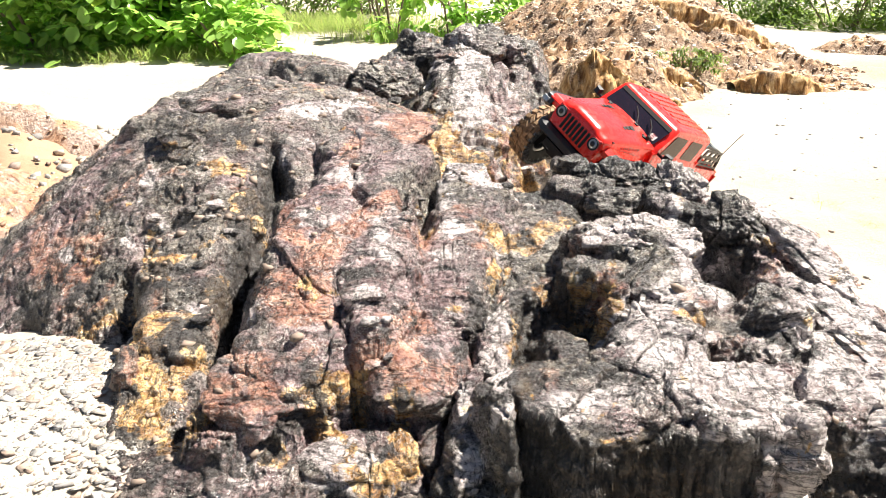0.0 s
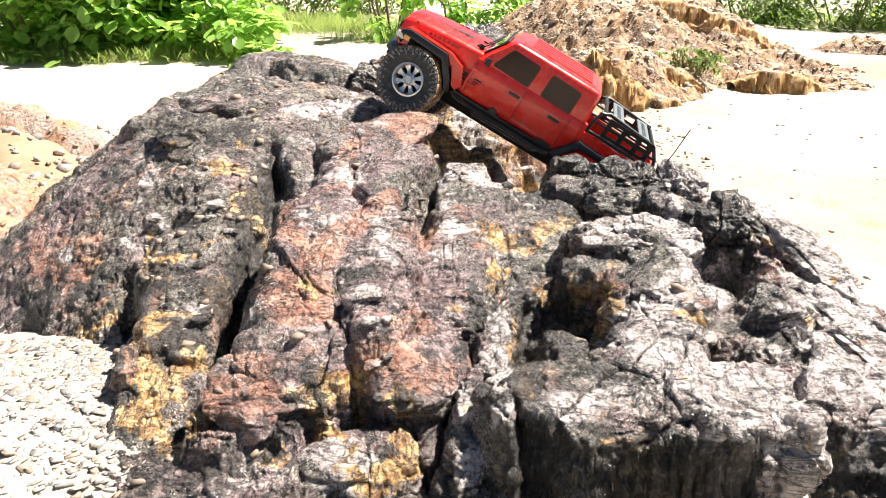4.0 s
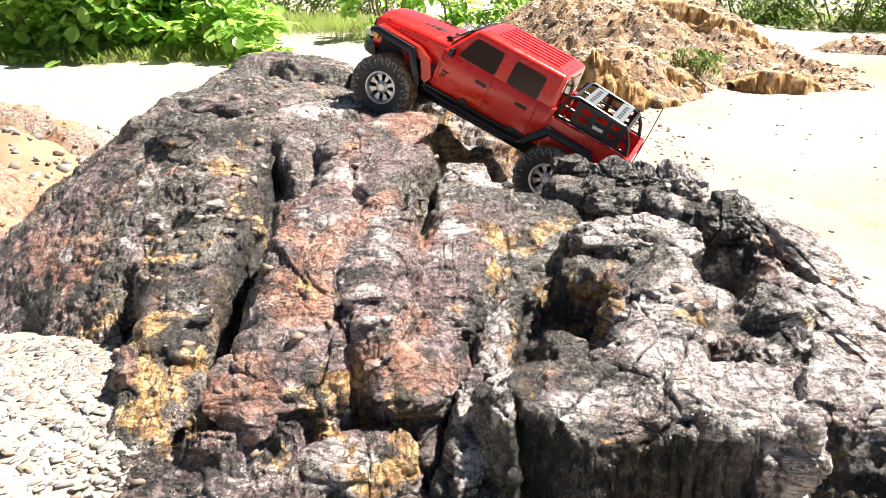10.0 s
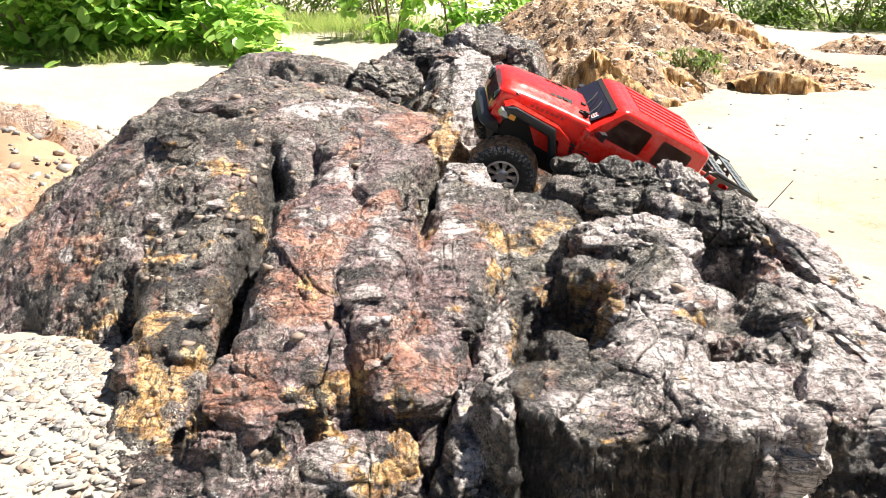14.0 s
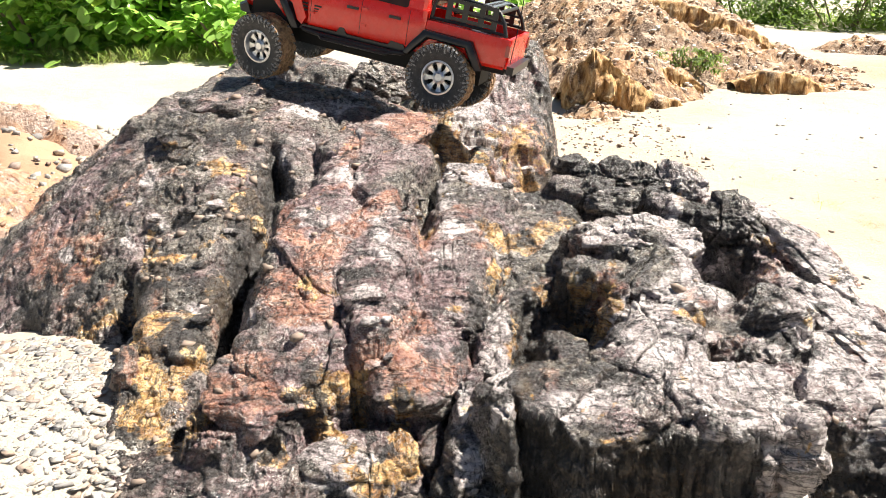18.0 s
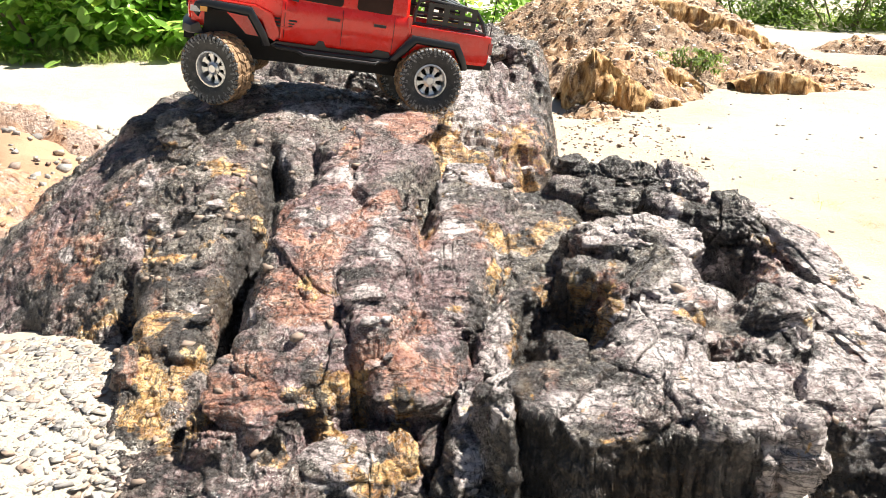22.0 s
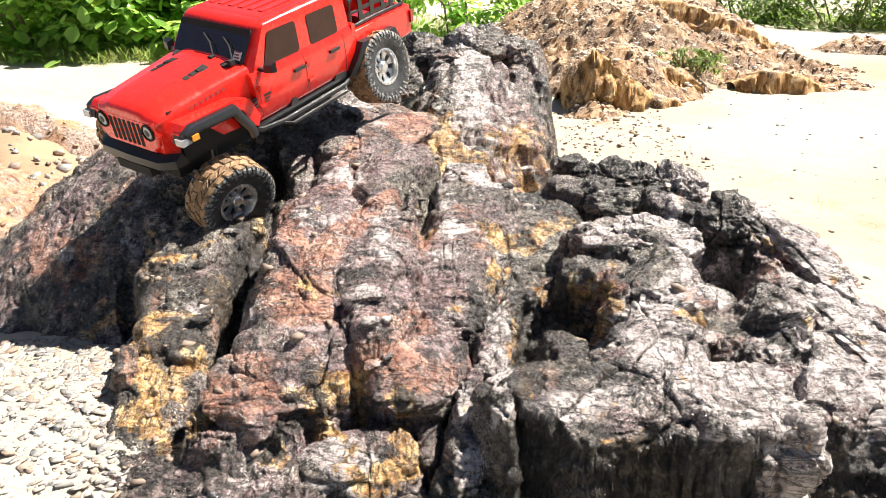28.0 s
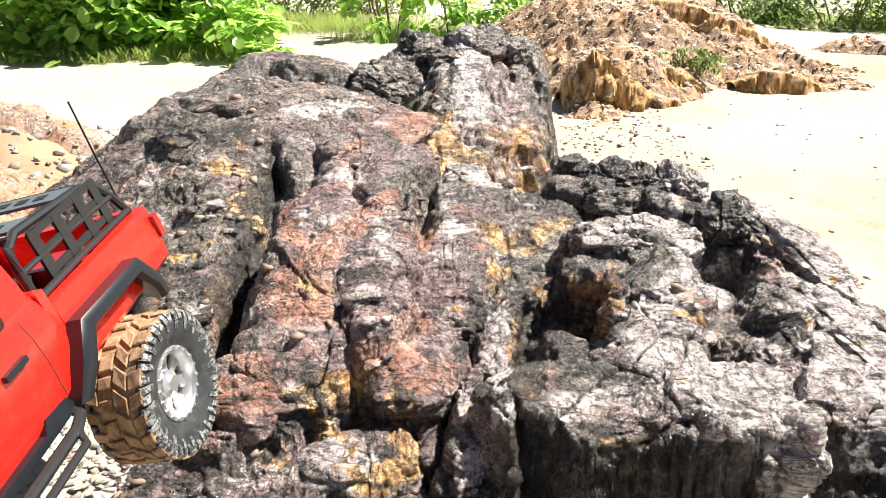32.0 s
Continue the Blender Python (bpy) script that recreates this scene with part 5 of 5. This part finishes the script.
    for side in (-1, 1):
        vent = part("bonnet_vent", bevel(loft([both(side, [(124, 25, 187), (124, 38, 186), (124, 38, 191.6), (124, 25, 193.4)]), both(side, [(184, 30, 180), (184, 43, 178), (184, 42, 184), (184, 31, 186.6)])]), 1), MATT, truck, "black bonnet vent")
        for k in range(3):
            part("vent_slot", loft([both(side, [(134 + 12 * k, 29, 192.9 - 1.7 * k), (134 + 12 * k, 37, 191.4 - 1.7 * k), (134 + 12 * k, 37, 192.4 - 1.7 * k), (134 + 12 * k, 29, 193.9 - 1.7 * k)]),
                                    both(side, [(142 + 12 * k, 29, 191.8 - 1.7 * k), (142 + 12 * k, 37, 190.3 - 1.7 * k), (142 + 12 * k, 37, 191.3 - 1.7 * k), (142 + 12 * k, 29, 192.8 - 1.7 * k)])]), MATT, vent)
        for k in range(7):
            x = 196 - 9 * k
            w, ze = 73.4 - (x - 140) * 0.0875, 181 - (x - 140) * 0.1
            part("print_bar", pane(both(side, [(x, w + 0.8, ze - 12), (x - 6, w + 0.8, ze - 11.4), (x - 6, w + 0.5, ze - 6.8), (x, w + 0.5, ze - 7.4)]), (0, side, 0), 0.3, 0.5), BARS, truck)
        # small print on the front wing
        for k, (z, n) in enumerate(((142, 14), (137, 10), (133, 7))):
            part("print_bar", pane(both(side, [(84, 90.6, z), (84 - n, 90.6, z), (84 - n, 90.5, z + 3 - k * 0.6), (84, 90.5, z + 3 - k * 0.6)]), (0, side, 0), 0.5, 0.3), MATT, truck)
    # load bed with walls and tailgate
    for side in (-1, 1):
        bed = part("bed_side", bevel(loft([both(side, [(-133, 66, 106), (-133, 82, 106), (-133, 88, 114), (-133, 89, 140), (-133, 87, 164), (-133, 78, 165), (-133, 76, 160), (-133, 72, 118)]),
                                           both(side, [(-280, 66, 108), (-282, 80, 108), (-285, 86, 114), (-287, 87, 140), (-287, 84, 161), (-287, 76, 162), (-287, 74, 158), (-287, 70, 118)])]), 1.2, 2, 40), PAINT, truck)
        part("tail_light", bevel(box(-290, -283, side * 76, side * 90, 132, 152), 1.5), TAIL, bed, "dark red tail light")
        part("cab_corner", bevel(box(-132, -124, side * 70, side * 88, 106, 178), 1.5), PAINT, truck)
    part("tailgate", bevel(box(-288, -281, -76, 76, 110, 161), 2), PAINT, truck)
    part("bed_floor", box(-281, -133, -72, 72, 112, 118), MATT, truck)
    part("rear_bumper", bevel(box(-300, -286, -70, 70, 100, 114), 3), BLACK, truck)
    # roll cage over the bed
    cage = new("roll_cage")
    cage.parent = truck
    cage["label"] = "black tubular roll cage with perforated plates"
    for side in (-1, 1):
        part("cage_rail", tube(both(side, [(-136, 76, 164), (-138, 74, 190), (-144, 71, 206), (-158, 69, 211), (-240, 69, 205), (-256, 70, 200), (-268, 73, 184), (-276, 76, 163)]), 3.6), STEEL, cage)
        part("lower_rail", tube(both(side, [(-136, 77, 168), (-200, 77, 168), (-274, 77, 166)]), 2.8), STEEL, cage)
        part("mid_rail", tube(both(side, [(-141, 73.5, 188), (-200, 73, 187), (-265, 74, 184)]), 2.4), STEEL, cage)
        bm = bmesh.new()
        for x in (-166, -196, -226, -250):
            add_box(bm, x - 5, x + 5, side * 73, side * 75.5, 169, 206)
        for z in (171, 186, 201):
            add_box(bm, -254, -162, side * 73.2, side * 75.2, z, z + 6)
        part("side_plate", bm, STEEL, cage, "perforated black side plate", smooth=False)
    for x, z in ((-150, 209.5), (-256, 200.5)):
        part("cross_bar", tube([(x, -71, z), (x, 71, z)], 3.2), STEEL, cage)
    for x in (-176, -232):
        cross = part("cross_plate", bevel(box(x - 11, x + 11, -69, 69, 209 - (-160 - x) * 0.06, 211.5 - (-160 - x) * 0.06), 0.8), PANEL, cage, "grey perforated cross plate")
        for k in range(6):
            y = (k - 2.5) * 17
            part("slot", box(x - 4, x + 4, y - 5, y + 5, 211.2 - (-160 - x) * 0.06, 212 - (-160 - x) * 0.06), MATT, cross)
    for k, (x, y, w) in enumerate(((-170, 20, 26), (-205, -25, 30), (-240, 18, 24))):
        part("cargo_box", bevel(box(x - 16, x + 16, y - w, y + w, 118, 150), 3), (TAIL, MATT, TAIL)[k], truck)
    part("antenna", tube([(-290, 62, 118), (-291, 62, 160), (-291, 63, 215), (-289, 66, 262)], 0.85, 6), MATT, truck, "thin black whip antenna")
    # axles, springs, steering rod
    for x in (176, -176):
        axle = part("axle", tube([(x, -70, 58), (x, -20, 58), (x, 20, 58), (x, 70, 58)], 7), MATT, truck)
        part("axle_housing", bevel(loft([[(x - 12, 10, 47), (x + 12, 10, 47), (x + 14, 10, 62), (x, 10, 70), (x - 14, 10, 62)], [(x - 12, 34, 47), (x + 12, 34, 47), (x + 14, 34, 62), (x, 34, 70), (x - 14, 34, 62)]]), 3), MATT, axle)
        for side in (-1, 1):
            spring = part("damper", tube(both(side, [(x - 8, 56, 62), (x - 20, 48, 130)]), 5), STEEL, truck)
    part("steering_rod", tube([(192, -62, 62), (192, 62, 62)], 2.2), SILVER, truck)
    wheels = []
    first = build_wheel(truck)
    for k, (x, side) in enumerate(((176, 1), (-176, 1), (176, -1), (-176, -1))):
        w = first if k == 0 else copy_thing(first, Matrix())
        w.parent = truck
        w["label"] = "muddy off-road wheel with a silver slotted rim"
        wheels.append((w, x * MM, side))
    return truck, wheels


TRUCK, WHEELS = build_truck()

# ---- plants ----
def leaf_nodes(low, high, gloss):
    def build(tree, bsdf, node, link):
        own = tree.nodes.new("ShaderNodeNewGeometry").outputs["Random Per Island"]
        at = place_of(tree)
        n = noise_of(node, link, at, 40.0, 4, 0.6)
        c = ramp_of(tree, link, own, [(0.0, low), (0.55, tuple((a + b) / 2 for a, b in zip(low, high))), (0.93, high), (1.0, (high[0] * 1.7, high[1] * 1.15, high[2]))])
        c = mix_of(tree, link, math_of(tree, link, "MULTIPLY", n, 0.4), c, low)
        link(c, bsdf.inputs["Base Color"])
        bsdf.inputs["Roughness"].default_value = gloss
        thin = node("BsdfTranslucent")
        link(mix_of(tree, link, 0.5, c, (0.50, 0.78, 0.14)), thin.inputs["Color"])
        both_sides = node("MixShader", Fac=0.6)
        link(bsdf.outputs[0], both_sides.inputs[1])
        link(thin.outputs[0], both_sides.inputs[2])
        link(both_sides.outputs[0], tree.nodes["Material Output"].inputs["Surface"])
    return build


LEAF = material("glossy_leaf", leaf_nodes((0.19, 0.36, 0.07), (0.50, 0.76, 0.20), 0.24))
SCRUB = material("scrub_leaf", leaf_nodes((0.04, 0.065, 0.022), (0.13, 0.17, 0.055), 0.6))
STRAW = material("grass_blade", leaf_nodes((0.16, 0.18, 0.06), (0.42, 0.38, 0.18), 0.7))
BARK = material("thin_bark", plain_nodes((0.20, 0.15, 0.11), 0.85, spread=0.4, scale=50, bump=0.004))


def leaves_mesh(name, spots, mat, length, width, fold=0.25):
    """Leaves of four rows and three columns of points, each at (x, y, z, heading, tilt, size)."""
    t = np.array([0.0, 0.35, 0.72, 1.0])
    half = np.array([0.10, 0.44, 0.52, 0.24])
    base = np.array([(a * length, s * h * width, -fold * length * a * a + 0.18 * width * abs(s)) for a, h in zip(t, half) for s in (-1, 0, 1)])
    quads = np.array([(3 * r + c, 3 * r + c + 1, 3 * r + c + 4, 3 * r + c + 3) for r in range(3) for c in range(2)])
    spots = np.asarray(spots)
    h, v, s = spots[:, 3], spots[:, 4], spots[:, 5]
    fx = np.stack([np.cos(h) * np.cos(v), np.sin(h) * np.cos(v), np.sin(v)], 1)
    fy = np.stack([-np.sin(h), np.cos(h), 0 * h], 1)
    fz = np.cross(fx, fy)
    verts = spots[:, None, :3] + s[:, None, None] * (base[None, :, 0:1] * fx[:, None] + base[None, :, 1:2] * fy[:, None] + base[None, :, 2:3] * fz[:, None])
    faces = (quads[None] + 12 * np.arange(len(spots))[:, None, None]).reshape(-1, 4)
    return mesh_of(name, verts.reshape(-1, 3), faces, mat)


def bush(name, label, x, y, rx, ry, height, count, length, width, mat, stems=7, seed=0, base=None):
    rng = np.random.RandomState(100 + seed)
    z0 = float(ground_height(np.array([x]), np.array([y]))[0]) if base is None else base
    root = tagged(new(name), label, "bush")
    root.matrix_basis = pose(x, y, z0)
    for k in range(stems):
        a = rng.uniform(0, 6.28)
        top = Vector((rng.uniform(-0.8, 0.8) * rx, rng.uniform(-0.8, 0.8) * ry, height * rng.uniform(0.55, 1.0)))
        foot = Vector((top.x * 0.35, top.y * 0.35, -0.03))
        bend = (foot + top) / 2 + Vector((rng.uniform(-0.1, 0.1) * rx, rng.uniform(-0.1, 0.1) * ry, 0.1 * height))
        part("stem", tube([foot / MM, bend / MM, top / MM], 5 + 10 * height * rng.uniform(0.3, 0.8), 6), BARK, root)
    clumps = [(rng.uniform(-1, 1), rng.uniform(-1, 1), rng.uniform(0.0, 1.0) ** 1.2) for _ in range(max(14, count // 32))]
    spots = []
    for k in range(count):
        u, v, w = clumps[rng.randint(len(clumps))]
        u, v, w = u + rng.normal(0, 0.13), v + rng.normal(0, 0.13), w + rng.normal(0, 0.10)
        reach = math.sqrt(max(0.05, 1 - max(0.0, w - 0.45) ** 2 / 0.36))
        w = max(0.03, min(1.15, w))
        spots.append((u * rx * reach, v * ry * reach, w * height, rng.normal(-1.57, 1.1), rng.normal(-0.12, 0.45), rng.uniform(0.55, 1.15)))
    crown = new("crown", leaves_mesh("crown", spots, mat, length, width))
    crown.parent = root
    return root


def grass(name, label, patches, mat, seed):
    """Upright blades: patches of (x, y, rx, ry, count, height)."""
    rng = np.random.RandomState(seed)
    spots = []
    for x, y, rx, ry, count, height in patches:
        px, py = x + rng.normal(0, 0.5, count) * rx, y + rng.normal(0, 0.5, count) * ry
        for a, b, c in zip(px, py, ground_height(px, py)):
            spots.append((a, b, c - 0.005, rng.uniform(0, 6.28), rng.uniform(0.5, 1.4), height * rng.uniform(0.5, 1.2)))
    tagged(new(name, leaves_mesh(name, spots, mat, 1.0, 0.035, 0.30)), label, "grass", kind="stuff")


bush("leafy_bush", "dense bush with glossy rounded green leaves", -2.30, 4.55, 0.62, 0.45, 0.72, 4200, 0.082, 0.068, LEAF, 9, 1)
bush("leafy_bush", "dense bush with glossy rounded green leaves", -1.66, 4.65, 0.48, 0.42, 0.60, 3400, 0.080, 0.066, LEAF, 8, 2)
bush("leafy_bush", "low leafy bush at the edge of the sand", -1.17, 4.28, 0.32, 0.26, 0.24, 520, 0.075, 0.058, LEAF, 5, 3)
bush("young_shrub", "thin young shrub with light green leaves", -0.36, 5.25, 0.30, 0.26, 0.55, 330, 0.085, 0.045, LEAF, 5, 4)
bush("young_shrub", "thin young shrub with light green leaves", 0.12, 5.45, 0.40, 0.30, 0.50, 520, 0.085, 0.045, LEAF, 6, 5)
bush("young_shrub", "thin young shrub with light green leaves", 0.55, 5.75, 0.30, 0.28, 0.45, 320, 0.080, 0.045, LEAF, 5, 6)
for k, (x, y, rx, ry, h, n) in enumerate(((0.95, 6.3, 0.45, 0.35, 0.40, 1900), (1.5, 6.9, 0.40, 0.35, 0.36, 1500), (2.55, 6.4, 0.50, 0.40, 0.42, 2200), (3.25, 6.1, 0.55, 0.40, 0.45, 2400),
                                          (3.95, 5.9, 0.55, 0.45, 0.50, 2400), (-1.25, 6.7, 0.50, 0.40, 0.40, 1600), (-0.65, 6.9, 0.45, 0.40, 0.42, 1500))):
    bush("dry_scrub", "grey-green dry scrub beyond the sand", x, y, rx, ry, h, n, 0.055, 0.026, SCRUB, 7, 7 + k)
bush("small_shrub", "small grey-green shrub on the eroded mound", 1.10, 3.34, 0.14, 0.10, 0.095, 700, 0.026, 0.008, SCRUB, 6, 31, base=-0.045)
grass("grass", "thin dry grass at the edge of the sand", [(-2.1, 4.12, 0.8, 0.16, 2200, 0.09), (-1.45, 4.18, 0.5, 0.2, 1500, 0.09), (-1.1, 5.75, 0.9, 0.4, 4500, 0.13), (-0.45, 5.1, 0.35, 0.2, 350, 0.12),
                                                       (0.3, 5.6, 0.6, 0.3, 600, 0.12), (1.1, 6.3, 0.6, 0.3, 500, 0.12), (3.1, 6.4, 1.0, 0.3, 900, 0.12)], STRAW, 5)
grass("dry_tufts", "tiny dry tufts scattered on the sand", [(0.92, 1.95, 0.03, 0.03, 30, 0.02), (0.98, 1.75, 0.05, 0.04, 40, 0.025), (1.02, 1.62, 0.03, 0.03, 30, 0.022), (0.84, 2.05, 0.03, 0.02, 24, 0.02), (1.05, 1.45, 0.04, 0.03, 30, 0.02)], STRAW, 6)
TRUCK_ROWS = [
    (0.0, pose(0.3218, 1.5152, -0.0084, -31.5, -16.4, -131.7)),
    (0.5, pose(0.2725, 1.4701, 0.0208, -35.0, -19.8, -134.1)),
    (1.0, pose(0.2178, 1.4338, 0.0443, -35.8, -23.7, -142.5)),
    (1.5, pose(0.1913, 1.4255, 0.0603, -34.8, -23.6, -146.6)),
    (2.0, pose(0.1654, 1.3868, 0.0712, -28.8, -26.0, -150.6)),
    (2.5, pose(0.1540, 1.3670, 0.0780, -26.9, -26.2, -151.1)),
    (3.0, pose(0.1445, 1.3667, 0.0906, -22.0, -30.4, -154.3)),
    (3.5, pose(0.1065, 1.3980, 0.0993, -3.3, -32.0, -180.8)),
    (6.0, pose(0.0482, 1.4176, 0.1179, 1.2, -22.6, -202.5)),
    (7.0, pose(0.0479, 1.4120, 0.1179, 1.1, -22.5, -202.1)),
    (9.0, pose(0.0506, 1.4128, 0.1180, 0.2, -24.0, -203.2)),
    (12.0, pose(0.0490, 1.4087, 0.1175, 0.5, -23.3, -200.6)),
    (12.3, pose(0.1143, 1.3769, 0.1118, -0.8, -26.6, -204.6)),
    (12.5, pose(0.3190, 1.4150, 0.0989, -4.6, -36.6, -221.0)),
    (13.0, pose(0.2309, 1.2911, 0.0354, -12.1, -27.6, -173.4)),
    (14.0, pose(0.2366, 1.3055, 0.0290, -12.4, -27.6, -173.4)),
    (14.2, pose(0.2188, 1.3196, 0.0479, -12.6, -28.9, -176.8)),
    (14.5, pose(0.1083, 1.3389, 0.1147, -3.1, -36.7, -189.9)),
    (16.5, pose(0.0368, 1.4080, 0.1351, 0.4, -23.4, -209.7)),
    (17.0, pose(0.1027, 1.3770, 0.1115, 5.1, -33.2, -212.9)),
    (17.5, pose(-0.0150, 1.4292, 0.1509, -0.5, -11.3, -209.8)),
    (18.0, pose(-0.1557, 1.4714, 0.2307, 1.3, -10.4, -197.5)),
    (18.5, pose(-0.2140, 1.4688, 0.2394, -3.0, -11.7, -197.2)),
    (19.0, pose(-0.2102, 1.4706, 0.2383, -2.8, -11.8, -197.4)),
    (19.5, pose(-0.2103, 1.4711, 0.2383, -2.8, -11.9, -197.3)),
    (20.0, pose(-0.2950, 1.4028, 0.2135, 0.0, -1.9, -189.5)),
    (20.5, pose(-0.3286, 1.4408, 0.2120, -6.2, -0.9, -187.0)),
    (21.0, pose(-0.3462, 1.4498, 0.2030, -4.4, -1.3, -185.5)),
    (21.5, pose(-0.3077, 1.4239, 0.2213, -6.5, -1.7, -192.1)),
    (22.0, pose(-0.2309, 1.4120, 0.2210, -2.3, -9.3, -165.1)),
    (22.5, pose(-0.1871, 1.4304, 0.1905, -1.4, -8.6, -161.0)),
    (23.0, pose(-0.1907, 1.4196, 0.1929, -1.4, -8.6, -161.0)),
    (23.5, pose(-0.2038, 1.4307, 0.1879, -0.2, -8.2, -161.0)),
    (24.0, pose(-0.2541, 1.3147, 0.1862, -5.3, 0.1, -144.8)),
    (24.5, pose(-0.2766, 1.2660, 0.1776, -8.6, 5.8, -131.8)),
    (25.0, pose(-0.2762, 1.2592, 0.1767, -8.2, 6.2, -129.9)),
    (25.5, pose(-0.2748, 1.2536, 0.1771, -8.2, 6.4, -129.5)),
    (27.5, pose(-0.2565, 1.2076, 0.1860, -3.9, 4.4, -122.1)),
    (28.0, pose(-0.2775, 1.1852, 0.1836, -5.0, 12.7, -123.4)),
    (28.5, pose(-0.3490, 1.0610, 0.1841, -8.3, 19.1, -122.1)),
    (29.0, pose(-0.3639, 1.0140, 0.1765, -9.9, 22.8, -120.2)),
    (29.5, pose(-0.3817, 0.9251, 0.1547, -6.4, 21.2, -113.9)),
    (30.0, pose(-0.3641, 0.7738, 0.1205, 5.0, 16.3, -106.1)),
    (30.5, pose(-0.3541, 0.6284, 0.0843, -8.3, 6.5, -102.1)),
    (31.0, pose(-0.3265, 0.4658, 0.0646, 10.2, 4.8, -90.3)),
    (31.5, pose(-0.3209, 0.4000, 0.0619, 11.8, 4.9, -91.6)),
    (32.0, pose(-0.3173, 0.3393, 0.0733, 14.7, 7.6, -93.7)),
]

# steering of the front wheels in degrees, to the truck's left
STEER = ((0, 0), (3, -4), (3.5, -14), (6, 0), (7, -12), (8.5, 0), (8.9, -43), (9.5, -42), (9.9, 0), (12, 0), (13, -4), (14.5, -12), (16.5, 0), (17, -4),
         (18, -8), (19, -5), (20, -10), (21, -40), (21.5, -38), (22, -36), (22.5, -4), (23, 8), (23.5, 8), (24, 32), (25, 22), (25.5, 18), (27.5, -8), (28, -10), (28.5, 8), (29, 26),
         (29.5, 35), (30, 43), (30.5, 34), (31, 8), (32, 0))
# height of the near wheels' hubs under the body, in metres: (seconds, front, rear)
TRAVEL = ((0, .058, .062), (2.5, .050, .062), (3, .062, .062), (3.5, .080, .060), (6, .062, .064), (12, .062, .064), (12.5, .046, .064), (14.2, .050, .064), (14.5, .060, .064), (16.5, .046, .064), (17.5, .052, .066),
          (18, .052, .072), (19.5, .052, .074), (20, .066, .078), (21, .064, .077), (22, .050, .072), (23, .054, .076), (23.5, .050, .080), (24, .045, .084), (25, .042, .088),
          (27.5, .044, .082), (28, .035, .089), (29, .046, .085), (29.5, .052, .085), (30, .058, .076), (31, .058, .070), (31.5, .058, .058), (32, .058, .051))


def between(table, t, column=1):
    return float(np.interp(t, [r[0] for r in table], [r[column] for r in table]))


def wheel_rows(x, side):
    times = [t for t, m in TRUCK_ROWS]
    gone = [0.0]
    for (_, a), (_, b) in zip(TRUCK_ROWS, TRUCK_ROWS[1:]):
        step = b.translation - a.translation
        ahead = (a.to_3x3() @ Vector((1, 0, 0)) + b.to_3x3() @ Vector((1, 0, 0))).normalized()
        gone.append(gone[-1] + step.dot(ahead))
    rows = []
    for k in range(161):
        t = k * 0.2
        turn = float(np.interp(t, times, gone)) / 0.059
        lift = between(TRAVEL, t, 1 if x > 0 else 2)
        if side < 0:
            lift = 0.120 - lift
        steer = between(STEER, t) if x > 0 else 0.0
        lean = math.degrees(math.atan2(2 * between(TRAVEL, t, 1 if x > 0 else 2) - 0.120, 0.183))
        # the front wheels swing round pins inboard of them
        pin = 0.035 if x > 0 else 0.0
        m = pose(x, side * (0.0915 - pin), lift, 0.7 * lean, 0, 0) @ pose(0, 0, 0, 0, 0, steer) @ pose(0, side * pin, 0) @ Matrix.Rotation(turn, 4, "Y")
        if side < 0:
            m = m @ Matrix.Rotation(math.pi, 4, "Z")
        rows.append((t, m))
    return rows


def motions():
    walk(TRUCK, TRUCK_ROWS)
    for wheel, x, side in WHEELS:
        walk(wheel, wheel_rows(x, side))


motions()
